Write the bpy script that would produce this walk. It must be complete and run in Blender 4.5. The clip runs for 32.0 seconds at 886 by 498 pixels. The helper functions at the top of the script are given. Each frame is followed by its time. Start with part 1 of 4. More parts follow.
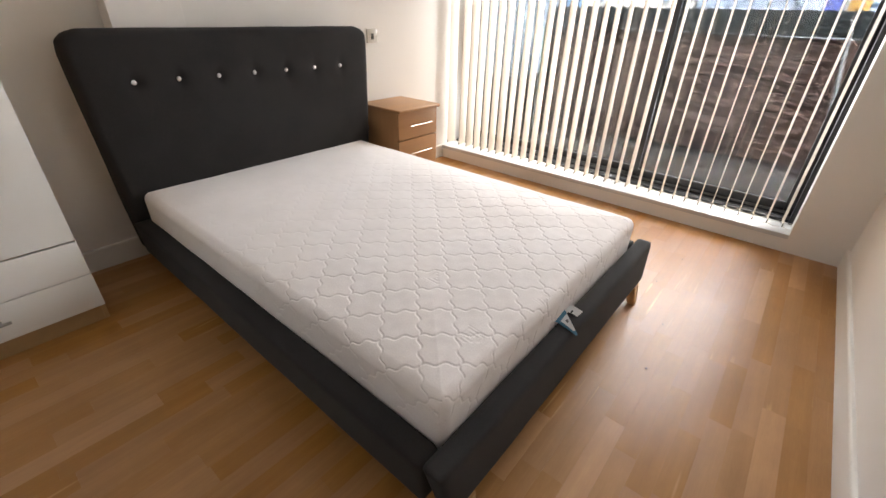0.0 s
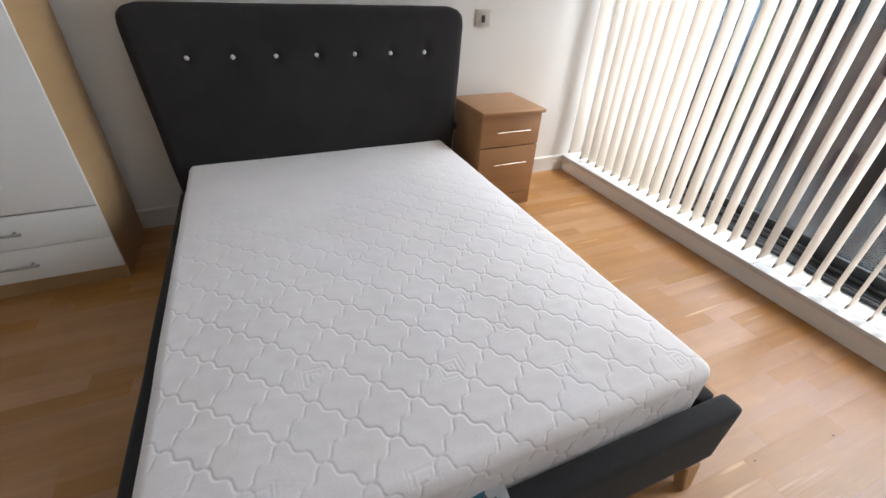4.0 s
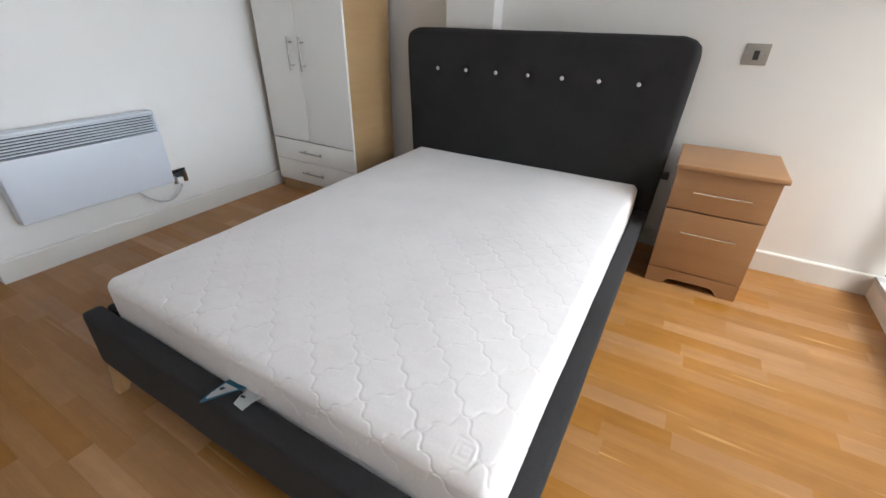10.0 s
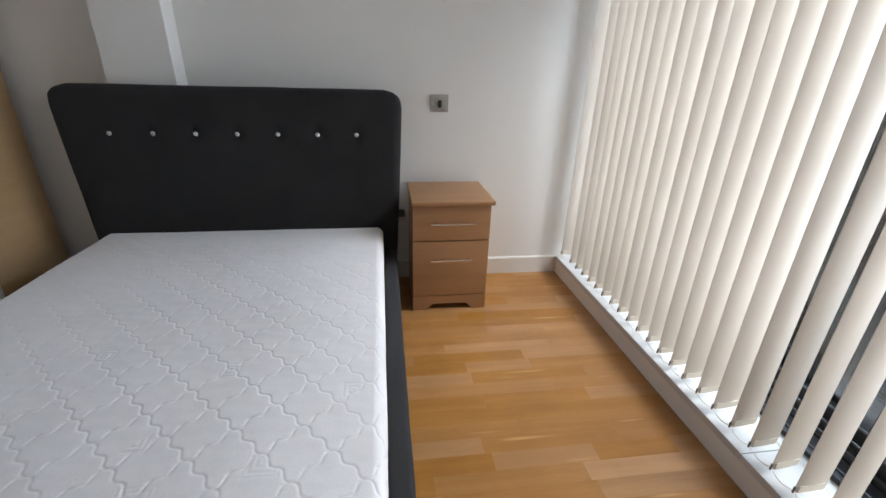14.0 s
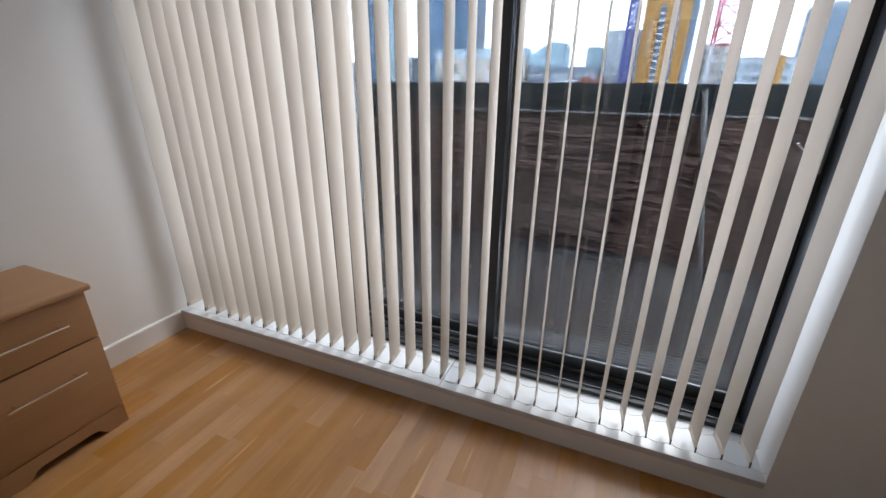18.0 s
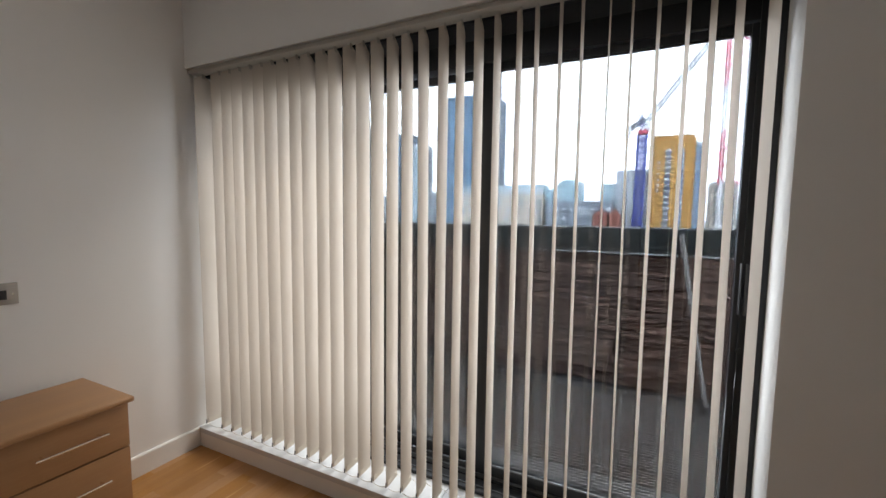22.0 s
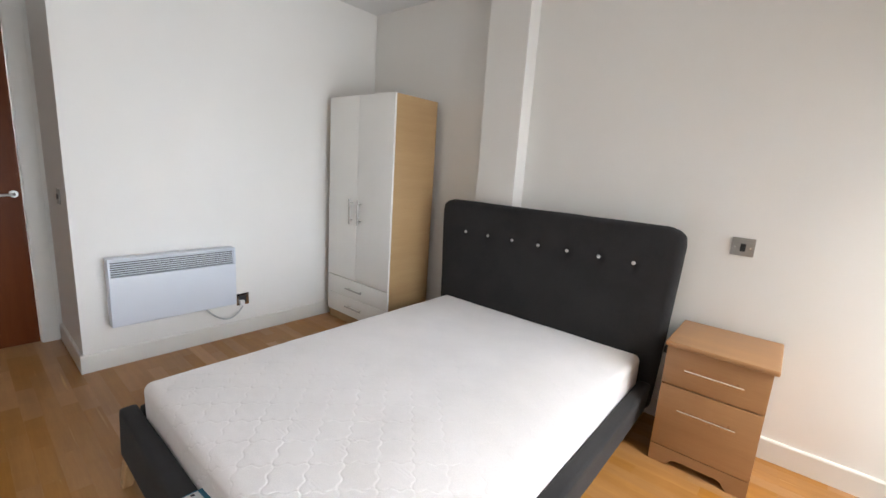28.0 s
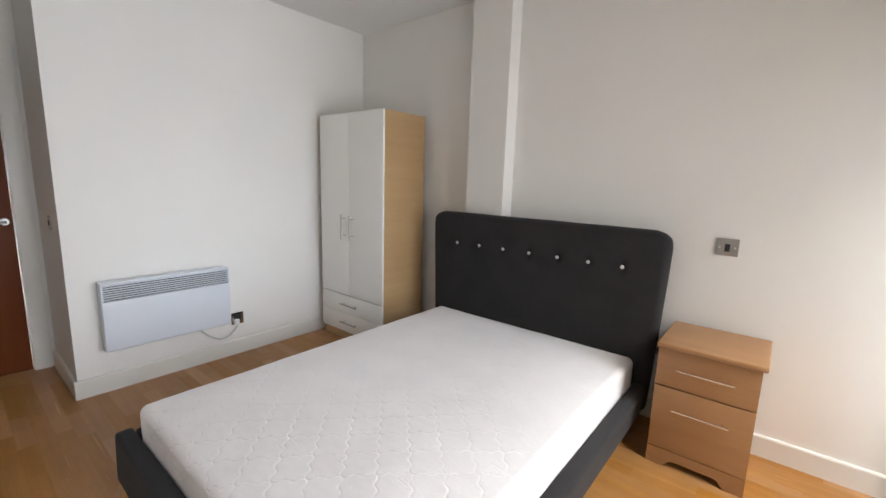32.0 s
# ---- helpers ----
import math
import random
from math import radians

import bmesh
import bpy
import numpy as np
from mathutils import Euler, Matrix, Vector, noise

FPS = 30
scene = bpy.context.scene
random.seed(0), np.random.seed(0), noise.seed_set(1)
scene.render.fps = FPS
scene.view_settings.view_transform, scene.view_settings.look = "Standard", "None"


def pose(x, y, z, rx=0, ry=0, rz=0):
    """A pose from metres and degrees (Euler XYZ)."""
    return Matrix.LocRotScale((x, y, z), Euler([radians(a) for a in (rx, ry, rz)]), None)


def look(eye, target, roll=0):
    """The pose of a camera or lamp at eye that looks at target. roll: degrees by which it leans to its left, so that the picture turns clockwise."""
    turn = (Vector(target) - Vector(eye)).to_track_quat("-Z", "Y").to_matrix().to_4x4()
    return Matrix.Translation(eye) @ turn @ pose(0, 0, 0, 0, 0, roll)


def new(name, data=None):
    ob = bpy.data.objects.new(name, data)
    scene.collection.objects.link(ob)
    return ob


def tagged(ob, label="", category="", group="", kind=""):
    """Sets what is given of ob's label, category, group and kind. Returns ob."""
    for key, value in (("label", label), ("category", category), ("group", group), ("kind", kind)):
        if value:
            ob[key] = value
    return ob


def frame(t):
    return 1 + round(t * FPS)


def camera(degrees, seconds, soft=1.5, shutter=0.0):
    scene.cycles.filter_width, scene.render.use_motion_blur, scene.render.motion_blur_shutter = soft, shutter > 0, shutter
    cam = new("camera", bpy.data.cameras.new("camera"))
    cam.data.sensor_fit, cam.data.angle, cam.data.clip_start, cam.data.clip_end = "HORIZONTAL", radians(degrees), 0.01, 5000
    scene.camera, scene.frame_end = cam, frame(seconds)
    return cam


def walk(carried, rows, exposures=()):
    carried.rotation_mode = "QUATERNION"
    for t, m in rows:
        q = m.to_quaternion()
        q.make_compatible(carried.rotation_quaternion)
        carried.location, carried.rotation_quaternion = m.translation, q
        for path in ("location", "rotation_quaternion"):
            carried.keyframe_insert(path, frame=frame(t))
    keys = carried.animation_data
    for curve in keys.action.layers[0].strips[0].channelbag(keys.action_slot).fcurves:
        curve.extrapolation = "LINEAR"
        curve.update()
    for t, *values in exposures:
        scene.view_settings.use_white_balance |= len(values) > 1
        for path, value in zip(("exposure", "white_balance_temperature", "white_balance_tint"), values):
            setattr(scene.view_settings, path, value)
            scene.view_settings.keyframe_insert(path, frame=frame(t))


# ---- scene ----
cam = camera(93.6, 32.0)
PATH = [
    (0, (-1.034, -2.490, 1.192), (0.307, -1.386, 0.199), 1.6),
    (0.5, (-0.931, -2.491, 1.184), (0.363, -1.357, 0.164), 1.4),
    (1, (-0.796, -2.488, 1.180), (0.447, -1.318, 0.140), 1.5),
    (1.5, (-0.685, -2.481, 1.208), (0.498, -1.265, 0.148), 1.9),
    (2, (-0.598, -2.469, 1.210), (0.506, -1.190, 0.140), 2.0),
    (2.5, (-0.484, -2.463, 1.225), (0.531, -1.120, 0.146), 2.3),
    (3, (-0.355, -2.459, 1.225), (0.555, -1.045, 0.142), 2.3),
    (3.5, (-0.261, -2.467, 1.248), (0.540, -1.001, 0.148), 2.6),
    (5.5, (0.194, -2.452, 1.228), (0.476, -0.794, 0.145), 2.4),
    (6, (0.309, -2.457, 1.221), (0.430, -0.774, 0.147), 2.7),
    (6.5, (0.389, -2.438, 1.205), (0.345, -0.751, 0.131), 3.1),
    (7, (0.503, -2.408, 1.202), (0.293, -0.729, 0.135), 3.3),
    (7.5, (0.604, -2.378, 1.201), (0.241, -0.718, 0.146), 3.4),
    (8, (0.662, -2.368, 1.184), (0.155, -0.734, 0.149), 3.2),
    (8.5, (0.742, -2.387, 1.182), (0.111, -0.787, 0.161), 2.8),
    (9, (0.832, -2.432, 1.173), (0.100, -0.866, 0.167), 2.3),
    (9.5, (0.910, -2.472, 1.163), (0.103, -0.935, 0.171), 1.7),
    (10, (0.955, -2.501, 1.155), (0.093, -0.984, 0.178), 1.2),
    (10.5, (0.989, -2.529, 1.144), (0.087, -1.015, 0.198), 0.7),
    (11, (1.027, -2.551, 1.139), (0.109, -1.027, 0.224), 0.2),
    (11.5, (1.062, -2.559, 1.138), (0.169, -1.001, 0.259), -0.2),
    (12, (1.049, -2.538, 1.146), (0.251, -0.916, 0.289), -0.3),
    (12.5, (1.009, -2.502, 1.163), (0.396, -0.797, 0.317), -0.2),
    (13, (0.971, -2.463, 1.166), (0.621, -0.674, 0.344), 0.3),
    (13.5, (0.927, -2.402, 1.169), (0.875, -0.570, 0.368), 0.8),
    (14, (0.840, -2.353, 1.184), (1.104, -0.532, 0.402), 1.6),
    (14.5, (0.802, -2.327, 1.205), (1.329, -0.553, 0.447), 1.7),
    (16.5, (0.667, -2.035, 1.281), (2.073, -0.810, 0.557), 1.0),
    (17, (0.644, -2.037, 1.268), (2.204, -1.018, 0.539), 0.6),
    (18, (0.653, -2.094, 1.272), (2.363, -1.370, 0.528), 0.4),
    (18.5, (0.632, -2.084, 1.299), (2.389, -1.449, 0.587), 1.0),
    (19, (0.598, -2.130, 1.296), (2.403, -1.495, 0.713), 0.9),
    (20, (0.536, -2.173, 1.353), (2.395, -1.523, 1.007), 1.0),
    (21, (0.433, -2.242, 1.374), (2.298, -1.546, 1.189), 0.8),
    (22, (0.445, -2.313, 1.374), (2.233, -1.432, 1.204), 0.7),
    (22.5, (0.580, -2.341, 1.360), (2.273, -1.292, 1.170), 0.4),
    (23, (0.732, -2.335, 1.368), (2.280, -1.088, 1.146), 0.6),
    (23.5, (0.845, -2.338, 1.351), (2.196, -0.884, 1.108), 0.9),
    (24, (1.006, -2.409, 1.360), (2.083, -0.745, 1.088), 1.0),
    (24.5, (1.084, -2.426, 1.322), (1.867, -0.605, 1.060), 1.1),
    (25, (1.191, -2.395, 1.324), (1.610, -0.459, 1.052), 1.3),
    (25.5, (1.270, -2.375, 1.338), (1.331, -0.395, 1.064), 1.7),
    (26, (1.273, -2.377, 1.356), (0.997, -0.417, 1.069), 2.4),
    (26.5, (1.253, -2.392, 1.334), (0.676, -0.498, 1.058), 2.9),
    (28.5, (1.324, -2.536, 1.313), (-0.067, -1.165, 0.879), 3.9),
    (29, (1.308, -2.578, 1.312), (-0.157, -1.292, 0.864), 3.6),
    (29.5, (1.291, -2.602, 1.330), (-0.195, -1.332, 0.905), 3.0),
    (30, (1.275, -2.591, 1.345), (-0.177, -1.267, 0.972), 2.5),
    (30.5, (1.247, -2.540, 1.354), (-0.129, -1.126, 1.027), 1.9),
    (31, (1.253, -2.488, 1.353), (-0.036, -0.989, 1.055), 1.6),
    (31.5, (1.290, -2.470, 1.345), (0.047, -0.934, 1.034), 1.6),
    (32, (1.346, -2.504, 1.319), (0.096, -0.977, 0.990), 1.8),
]
walk(cam, [(t, look(eye, target, roll)) for t, eye, target, roll in PATH],
     exposures=[(0.0, 3.78, 6900, 11), (3.0, 3.6, 6250, 9), (6.0, 3.34, 6050, 7), (9.0, 3.48, 6150, 7), (11.0, 3.58, 6100, 6), (13.0, 3.28, 6050, 6), (14.0, 3.0, 5850, 6), (17.0, 2.5, 5850, 8),
                (19.0, 2.35, 6100, 10.5), (22.0, 2.4, 6450, 9), (24.0, 2.4, 6800, 11.5), (25.0, 2.58, 6950, 12), (26.0, 3.15, 5850, 9.5), (28.5, 3.74, 6400, 8), (32.0, 3.58, 6400, 8.5)])

# ---- world and sun: an overcast sky ----
world = bpy.data.worlds.new("overcast_sky")
scene.world = world
world.use_nodes = True
wn, wl = world.node_tree.nodes, world.node_tree.links
background = wn["Background"]
sky = wn.new("ShaderNodeTexSky")
sky.sky_type = "NISHITA"
sky.sun_disc = False
sky.sun_elevation, sky.sun_rotation = radians(48), radians(60)
sky.dust_density, sky.air_density = 4.0, 1.0
coords = wn.new("ShaderNodeTexCoord")
clouds = wn.new("ShaderNodeTexNoise")
clouds.inputs["Scale"].default_value = 2.2
clouds.inputs["Detail"].default_value = 5.0
wl.new(coords.outputs["Generated"], clouds.inputs["Vector"])
cloud_tone = wn.new("ShaderNodeValToRGB")
cloud_tone.color_ramp.elements[0].position, cloud_tone.color_ramp.elements[0].color = 0.32, (29.0, 32.6, 38.0, 1)
cloud_tone.color_ramp.elements[1].position, cloud_tone.color_ramp.elements[1].color = 0.66, (41.0, 45.0, 50.5, 1)
wl.new(clouds.outputs["Fac"], cloud_tone.inputs["Fac"])
# thin cloud, a little brighter low over the city
split = wn.new("ShaderNodeSeparateXYZ")
wl.new(coords.outputs["Generated"], split.inputs["Vector"])
height = wn.new("ShaderNodeMapRange")
height.inputs["From Min"].default_value, height.inputs["From Max"].default_value = 0.05, 0.9
height.inputs["To Min"].default_value, height.inputs["To Max"].default_value = 1.1, 0.9
wl.new(split.outputs["Z"], height.inputs["Value"])
lift = wn.new("ShaderNodeVectorMath")
lift.operation = "SCALE"
wl.new(cloud_tone.outputs["Color"], lift.inputs[0])
wl.new(height.outputs["Result"], lift.inputs["Scale"])
cover = wn.new("ShaderNodeMix")
cover.data_type = "RGBA"
cover.inputs["Factor"].default_value = 0.88
wl.new(sky.outputs["Color"], cover.inputs["A"])
wl.new(lift.outputs["Vector"], cover.inputs["B"])
wl.new(cover.outputs["Result"], background.inputs["Color"])
background.inputs["Strength"].default_value = 0.09

sun = new("sun", bpy.data.lights.new("sun", "SUN"))
sun.data.energy, sun.data.angle, sun.data.color = 0.5, radians(25), (1.0, 0.96, 0.9)
sun.matrix_world = look((8, -3, 9), (0, 0, 0))

# the sky's light through the window opening, slanting a little downwards
daylight = new("window_daylight", bpy.data.lights.new("window_daylight", "AREA"))
daylight.data.shape, daylight.data.size, daylight.data.size_y = "RECTANGLE", 2.46, 1.68
daylight.data.energy, daylight.data.color, daylight.data.spread = 5.6, (0.93, 0.975, 1.03), radians(160)
daylight.matrix_world = look((2.165, -1.385, 1.135), (0.165, -1.385, 0.895))

# ---- materials ----


def material(name):
    m = bpy.data.materials.new(name)
    m.use_nodes = True
    nt = m.node_tree
    return m, nt.nodes, nt.links, nt.nodes["Principled BSDF"]


def noise_node(n, l, vec, scale, detail=4.0, rough=0.55):
    t = n.new("ShaderNodeTexNoise")
    t.inputs["Scale"].default_value, t.inputs["Detail"].default_value, t.inputs["Roughness"].default_value = scale, detail, rough
    if vec is not None:
        l.new(vec, t.inputs["Vector"])
    return t.outputs["Fac"]


def object_vec(n, l, stretch=(1, 1, 1), jitter=False):
    c = n.new("ShaderNodeTexCoord")
    mp = n.new("ShaderNodeMapping")
    mp.inputs["Scale"].default_value = stretch
    l.new(c.outputs["Object"], mp.inputs["Vector"])
    if jitter:
        info = n.new("ShaderNodeObjectInfo")
        mul = n.new("ShaderNodeMath")
        mul.operation, mul.inputs[1].default_value = "MULTIPLY", 37.0
        l.new(info.outputs["Random"], mul.inputs[0])
        l.new(mul.outputs[0], mp.inputs["Location"])
    return mp.outputs["Vector"]


def ramp(n, l, fac, stops):
    r = n.new("ShaderNodeValToRGB")
    e = r.color_ramp.elements
    while len(e) < len(stops):
        e.new(0.5)
    for el, (p, c) in zip(e, stops):
        el.position, el.color = p, (*c, 1)
    l.new(fac, r.inputs["Fac"])
    return r.outputs["Color"]


def bump(n, l, bsdf, height, strength, distance):
    b = n.new("ShaderNodeBump")
    b.inputs["Strength"].default_value, b.inputs["Distance"].default_value = strength, distance
    l.new(height, b.inputs["Height"])
    l.new(b.outputs["Normal"], bsdf.inputs["Normal"])


def scaled(c, f):
    return tuple(min(1.0, max(0.0, v * f)) for v in c)


def surface(name, color, rough=0.5, metal=0.0, var=0.06, scale=3.0, fine=80.0, relief=0.1, depth=0.001, rough_var=0.08, coat=0.0, stretch=(1, 1, 1)):
    """A plain surface with broad unevenness, fine grain and uneven gloss."""
    m, n, l, b = material(name)
    vec = object_vec(n, l, stretch)
    broad, grain = noise_node(n, l, vec, scale), noise_node(n, l, vec, fine, 3.0)
    l.new(ramp(n, l, broad, [(0.3, scaled(color, 1 - var)), (0.7, scaled(color, 1 + var))]), b.inputs["Base Color"])
    mr = n.new("ShaderNodeMapRange")
    mr.inputs["To Min"].default_value, mr.inputs["To Max"].default_value = max(0.02, rough - rough_var), min(1, rough + rough_var)
    l.new(broad, mr.inputs["Value"])
    l.new(mr.outputs["Result"], b.inputs["Roughness"])
    b.inputs["Metallic"].default_value = metal
    b.inputs["Coat Weight"].default_value = coat
    if relief:
        bump(n, l, b, grain, relief, depth)
    return m


def wood(name, dark, light, rough=0.4, along="x", ring=14.0, relief=0.12, jitter=True, spread=0.0, island=False, coat=0.0, fleck=None, gloss=0.5, mottle=0.0):
    """Wood with grain along one axis; spread varies the tone from piece to piece."""
    m, n, l, b = material(name)
    s = {"x": (0.6, 9, 9), "y": (9, 0.6, 9), "z": (9, 9, 0.6)}[along]
    vec = object_vec(n, l, s, jitter)
    grain = noise_node(n, l, vec, ring * 0.35, 6.0, 0.65)
    fine = noise_node(n, l, object_vec(n, l, tuple(v * 6 for v in s), jitter), ring, 3.0)
    add = n.new("ShaderNodeMath")
    add.operation = "MULTIPLY_ADD"
    add.inputs[1].default_value = 0.35
    l.new(fine, add.inputs[0])
    l.new(grain, add.inputs[2])
    mid = tuple((a + c) / 2 for a, c in zip(dark, light))
    col = ramp(n, l, add.outputs[0], [(0.42, dark), (0.68, mid), (0.9, light)])
    if spread:
        if island:
            rnd = n.new("ShaderNodeNewGeometry").outputs["Random Per Island"]
        else:
            rnd = n.new("ShaderNodeObjectInfo").outputs["Random"]
        mr = n.new("ShaderNodeMapRange")
        mr.inputs["To Min"].default_value, mr.inputs["To Max"].default_value = 1 - spread, 1 + spread
        l.new(rnd, mr.inputs["Value"])
        hsv = n.new("ShaderNodeHueSaturation")
        rare, lift = n.new("ShaderNodeMath"), n.new("ShaderNodeMath")
        rare.operation, rare.inputs[1].default_value = "POWER", 14.0
        lift.operation, lift.inputs[1].default_value = "MULTIPLY_ADD", spread * 2.4
        l.new(rnd, rare.inputs[0])
        l.new(rare.outputs[0], lift.inputs[0])
        l.new(mr.outputs["Result"], lift.inputs[2])
        l.new(lift.outputs[0], hsv.inputs["Value"])
        inv = n.new("ShaderNodeMapRange")
        inv.inputs["To Min"].default_value, inv.inputs["To Max"].default_value = 1.06, 0.86
        l.new(rnd, inv.inputs["Value"])
        l.new(inv.outputs["Result"], hsv.inputs["Saturation"])
        l.new(col, hsv.inputs["Color"])
        col = hsv.outputs["Color"]
    if mottle:
        cloudy = noise_node(n, l, n.new("ShaderNodeNewGeometry").outputs["Position"], 4.5, 4.0, 0.6)
        tone = n.new("ShaderNodeMapRange")
        tone.inputs["From Min"].default_value, tone.inputs["From Max"].default_value = 0.3, 0.7
        tone.inputs["To Min"].default_value, tone.inputs["To Max"].default_value = 1 - mottle, 1 + mottle
        l.new(cloudy, tone.inputs["Value"])
        shift = n.new("ShaderNodeHueSaturation")
        l.new(tone.outputs["Result"], shift.inputs["Value"])
        l.new(col, shift.inputs["Color"])
        col = shift.outputs["Color"]
    if fleck:
        streak = noise_node(n, l, object_vec(n, l, tuple(1.3 if v < 1 else 20.0 for v in s), jitter), 1.6, 1.0)
        gate = n.new("ShaderNodeMapRange")
        gate.inputs["From Min"].default_value, gate.inputs["From Max"].default_value = 0.71, 0.84
        l.new(streak, gate.inputs["Value"])
        pale = n.new("ShaderNodeMix")
        pale.data_type = "RGBA"
        pale.inputs["B"].default_value = (*fleck, 1)
        l.new(gate.outputs["Result"], pale.inputs["Factor"])
        l.new(col, pale.inputs["A"])
        col = pale.outputs["Result"]
    l.new(col, b.inputs["Base Color"])
    rr = n.new("ShaderNodeMapRange")
    rr.inputs["To Min"].default_value, rr.inputs["To Max"].default_value = rough - 0.06, rough + 0.1
    l.new(grain, rr.inputs["Value"])
    l.new(rr.outputs["Result"], b.inputs["Roughness"])
    b.inputs["Specular IOR Level"].default_value = gloss
    b.inputs["Coat Weight"].default_value = coat
    b.inputs["Coat Roughness"].default_value = 0.24
    bump(n, l, b, fine, relief, 0.0004)
    return m


def fabric(name, color, weave=900.0, var=0.12, relief=0.5, rough=0.9, sheen=0.06):
    m, n, l, b = material(name)
    vec = object_vec(n, l)
    broad = noise_node(n, l, vec, 5.0)
    thread = noise_node(n, l, vec, weave * 0.35, 2.0)
    mixed = n.new("ShaderNodeMath")
    mixed.operation = "ADD"
    l.new(broad, mixed.inputs[0])
    l.new(thread, mixed.inputs[1])
    l.new(ramp(n, l, mixed.outputs[0], [(0.7, scaled(color, 1 - var)), (1.0, color), (1.3, scaled(color, 1 + var))]), b.inputs["Base Color"])
    b.inputs["Roughness"].default_value = rough
    b.inputs["Sheen Weight"].default_value = sheen
    b.inputs["Specular IOR Level"].default_value = 0.2
    bump(n, l, b, thread, relief, 0.0008)
    return m


def thin_blind():
    m, n, l, b = material("blind_fabric")
    vec = object_vec(n, l, (1, 1, 1), True)
    thread = noise_node(n, l, object_vec(n, l, (260, 260, 60)), 3.0, 2.0)
    broad = noise_node(n, l, vec, 1.5)
    col = ramp(n, l, broad, [(0.3, (0.585, 0.512, 0.425)), (0.7, (0.64, 0.562, 0.473))])
    l.new(col, b.inputs["Base Color"])
    b.inputs["Roughness"].default_value = 0.75
    bump(n, l, b, thread, 0.25, 0.0005)
    tr = n.new("ShaderNodeBsdfTranslucent")
    l.new(col, tr.inputs["Color"])
    mx = n.new("ShaderNodeMixShader")
    mx.inputs[0].default_value = 0.19
    l.new(b.outputs[0], mx.inputs[1])
    l.new(tr.outputs[0], mx.inputs[2])
    l.new(mx.outputs[0], n["Material Output"].inputs["Surface"])
    return m


def clear_glass(name, tint=(0.60, 0.607, 0.612)):
    m, n, l, b = material(name)
    n.remove(b)
    t, g, f, mx = n.new("ShaderNodeBsdfTransparent"), n.new("ShaderNodeBsdfGlossy"), n.new("ShaderNodeFresnel"), n.new("ShaderNodeMixShader")
    t.inputs["Color"].default_value = (*tint, 1)
    g.inputs["Roughness"].default_value = 0.01
    f.inputs["IOR"].default_value = 1.5
    l.new(f.outputs[0], mx.inputs[0])
    l.new(t.outputs[0], mx.inputs[1])
    l.new(g.outputs[0], mx.inputs[2])
    l.new(mx.outputs[0], n["Material Output"].inputs["Surface"])
    return m


def frosted_glass():
    m, n, l, b = material("frosted_glass")
    b.inputs["Base Color"].default_value = (0.30, 0.34, 0.36, 1)
    b.inputs["Roughness"].default_value = 0.45
    tr, mx = n.new("ShaderNodeBsdfTranslucent"), n.new("ShaderNodeMixShader")
    tr.inputs["Color"].default_value = (0.30, 0.36, 0.39, 1)
    mx.inputs[0].default_value = 0.5
    bump(n, l, b, noise_node(n, l, object_vec(n, l), 180.0), 0.2, 0.001)
    l.new(b.outputs[0], mx.inputs[1])
    l.new(tr.outputs[0], mx.inputs[2])
    l.new(mx.outputs[0], n["Material Output"].inputs["Surface"])
    return m


def brushed(name, color, rough=0.3, along="x"):
    m, n, l, b = material(name)
    s = {"x": (4, 300, 300), "z": (300, 300, 4)}[along]
    g = noise_node(n, l, object_vec(n, l, s), 3.0, 3.0)
    l.new(ramp(n, l, g, [(0.3, scaled(color, 0.85)), (0.7, color)]), b.inputs["Base Color"])
    b.inputs["Metallic"].default_value, b.inputs["Roughness"].default_value = 1.0, rough
    bump(n, l, b, g, 0.1, 0.0003)
    return m


WALL = surface("wall_paint", (0.815, 0.795, 0.762), 0.62, var=0.02, scale=1.2, fine=220, relief=0.12, depth=0.0008)
CEILING = surface("ceiling_paint", (0.79, 0.78, 0.77), 0.7, var=0.02, scale=1.0, fine=200, relief=0.1, depth=0.0008)
TRIM = surface("trim_paint", (0.77, 0.75, 0.71), 0.4, var=0.03, scale=4, fine=120, relief=0.06)
SILL = surface("sill_paint", (0.60, 0.605, 0.605), 0.35, var=0.04, scale=7, fine=140, relief=0.06)
FLOOR = wood("oak_floor", (0.312, 0.136, 0.031), (0.412, 0.196, 0.051), 0.36, "x", 7, 0.04, True, 0.075, coat=0.17, gloss=0.42, mottle=0.08, fleck=(0.62, 0.38, 0.15))
FLOOR_REST = wood("oak_floor_rest", (0.312, 0.136, 0.031), (0.412, 0.196, 0.051), 0.36, "x", 7, 0.04, False, 0.075, True, coat=0.17, gloss=0.42, mottle=0.08, fleck=(0.62, 0.38, 0.15))
SCREED = surface("floor_joint", (0.27, 0.125, 0.035), 0.8)
CRUMB = surface("dark_crumb", (0.03, 0.025, 0.02), 0.8)
CHARCOAL = fabric("charcoal_fabric", (0.0265, 0.0255, 0.0265))
CHARCOAL_DARK = surface("dark_lining", (0.015, 0.015, 0.017), 0.9)
TICKING = fabric("mattress_ticking", (0.775, 0.730, 0.712), 700, 0.03, 0.25, 0.85, 0.3)
LEG_WOOD = wood("bed_leg_wood", (0.40, 0.22, 0.09), (0.58, 0.37, 0.18), 0.4, "z")
PALE_OAK = wood("pale_oak_laminate", (0.395, 0.245, 0.112), (0.465, 0.305, 0.150), 0.42, "y", 3, 0.03)
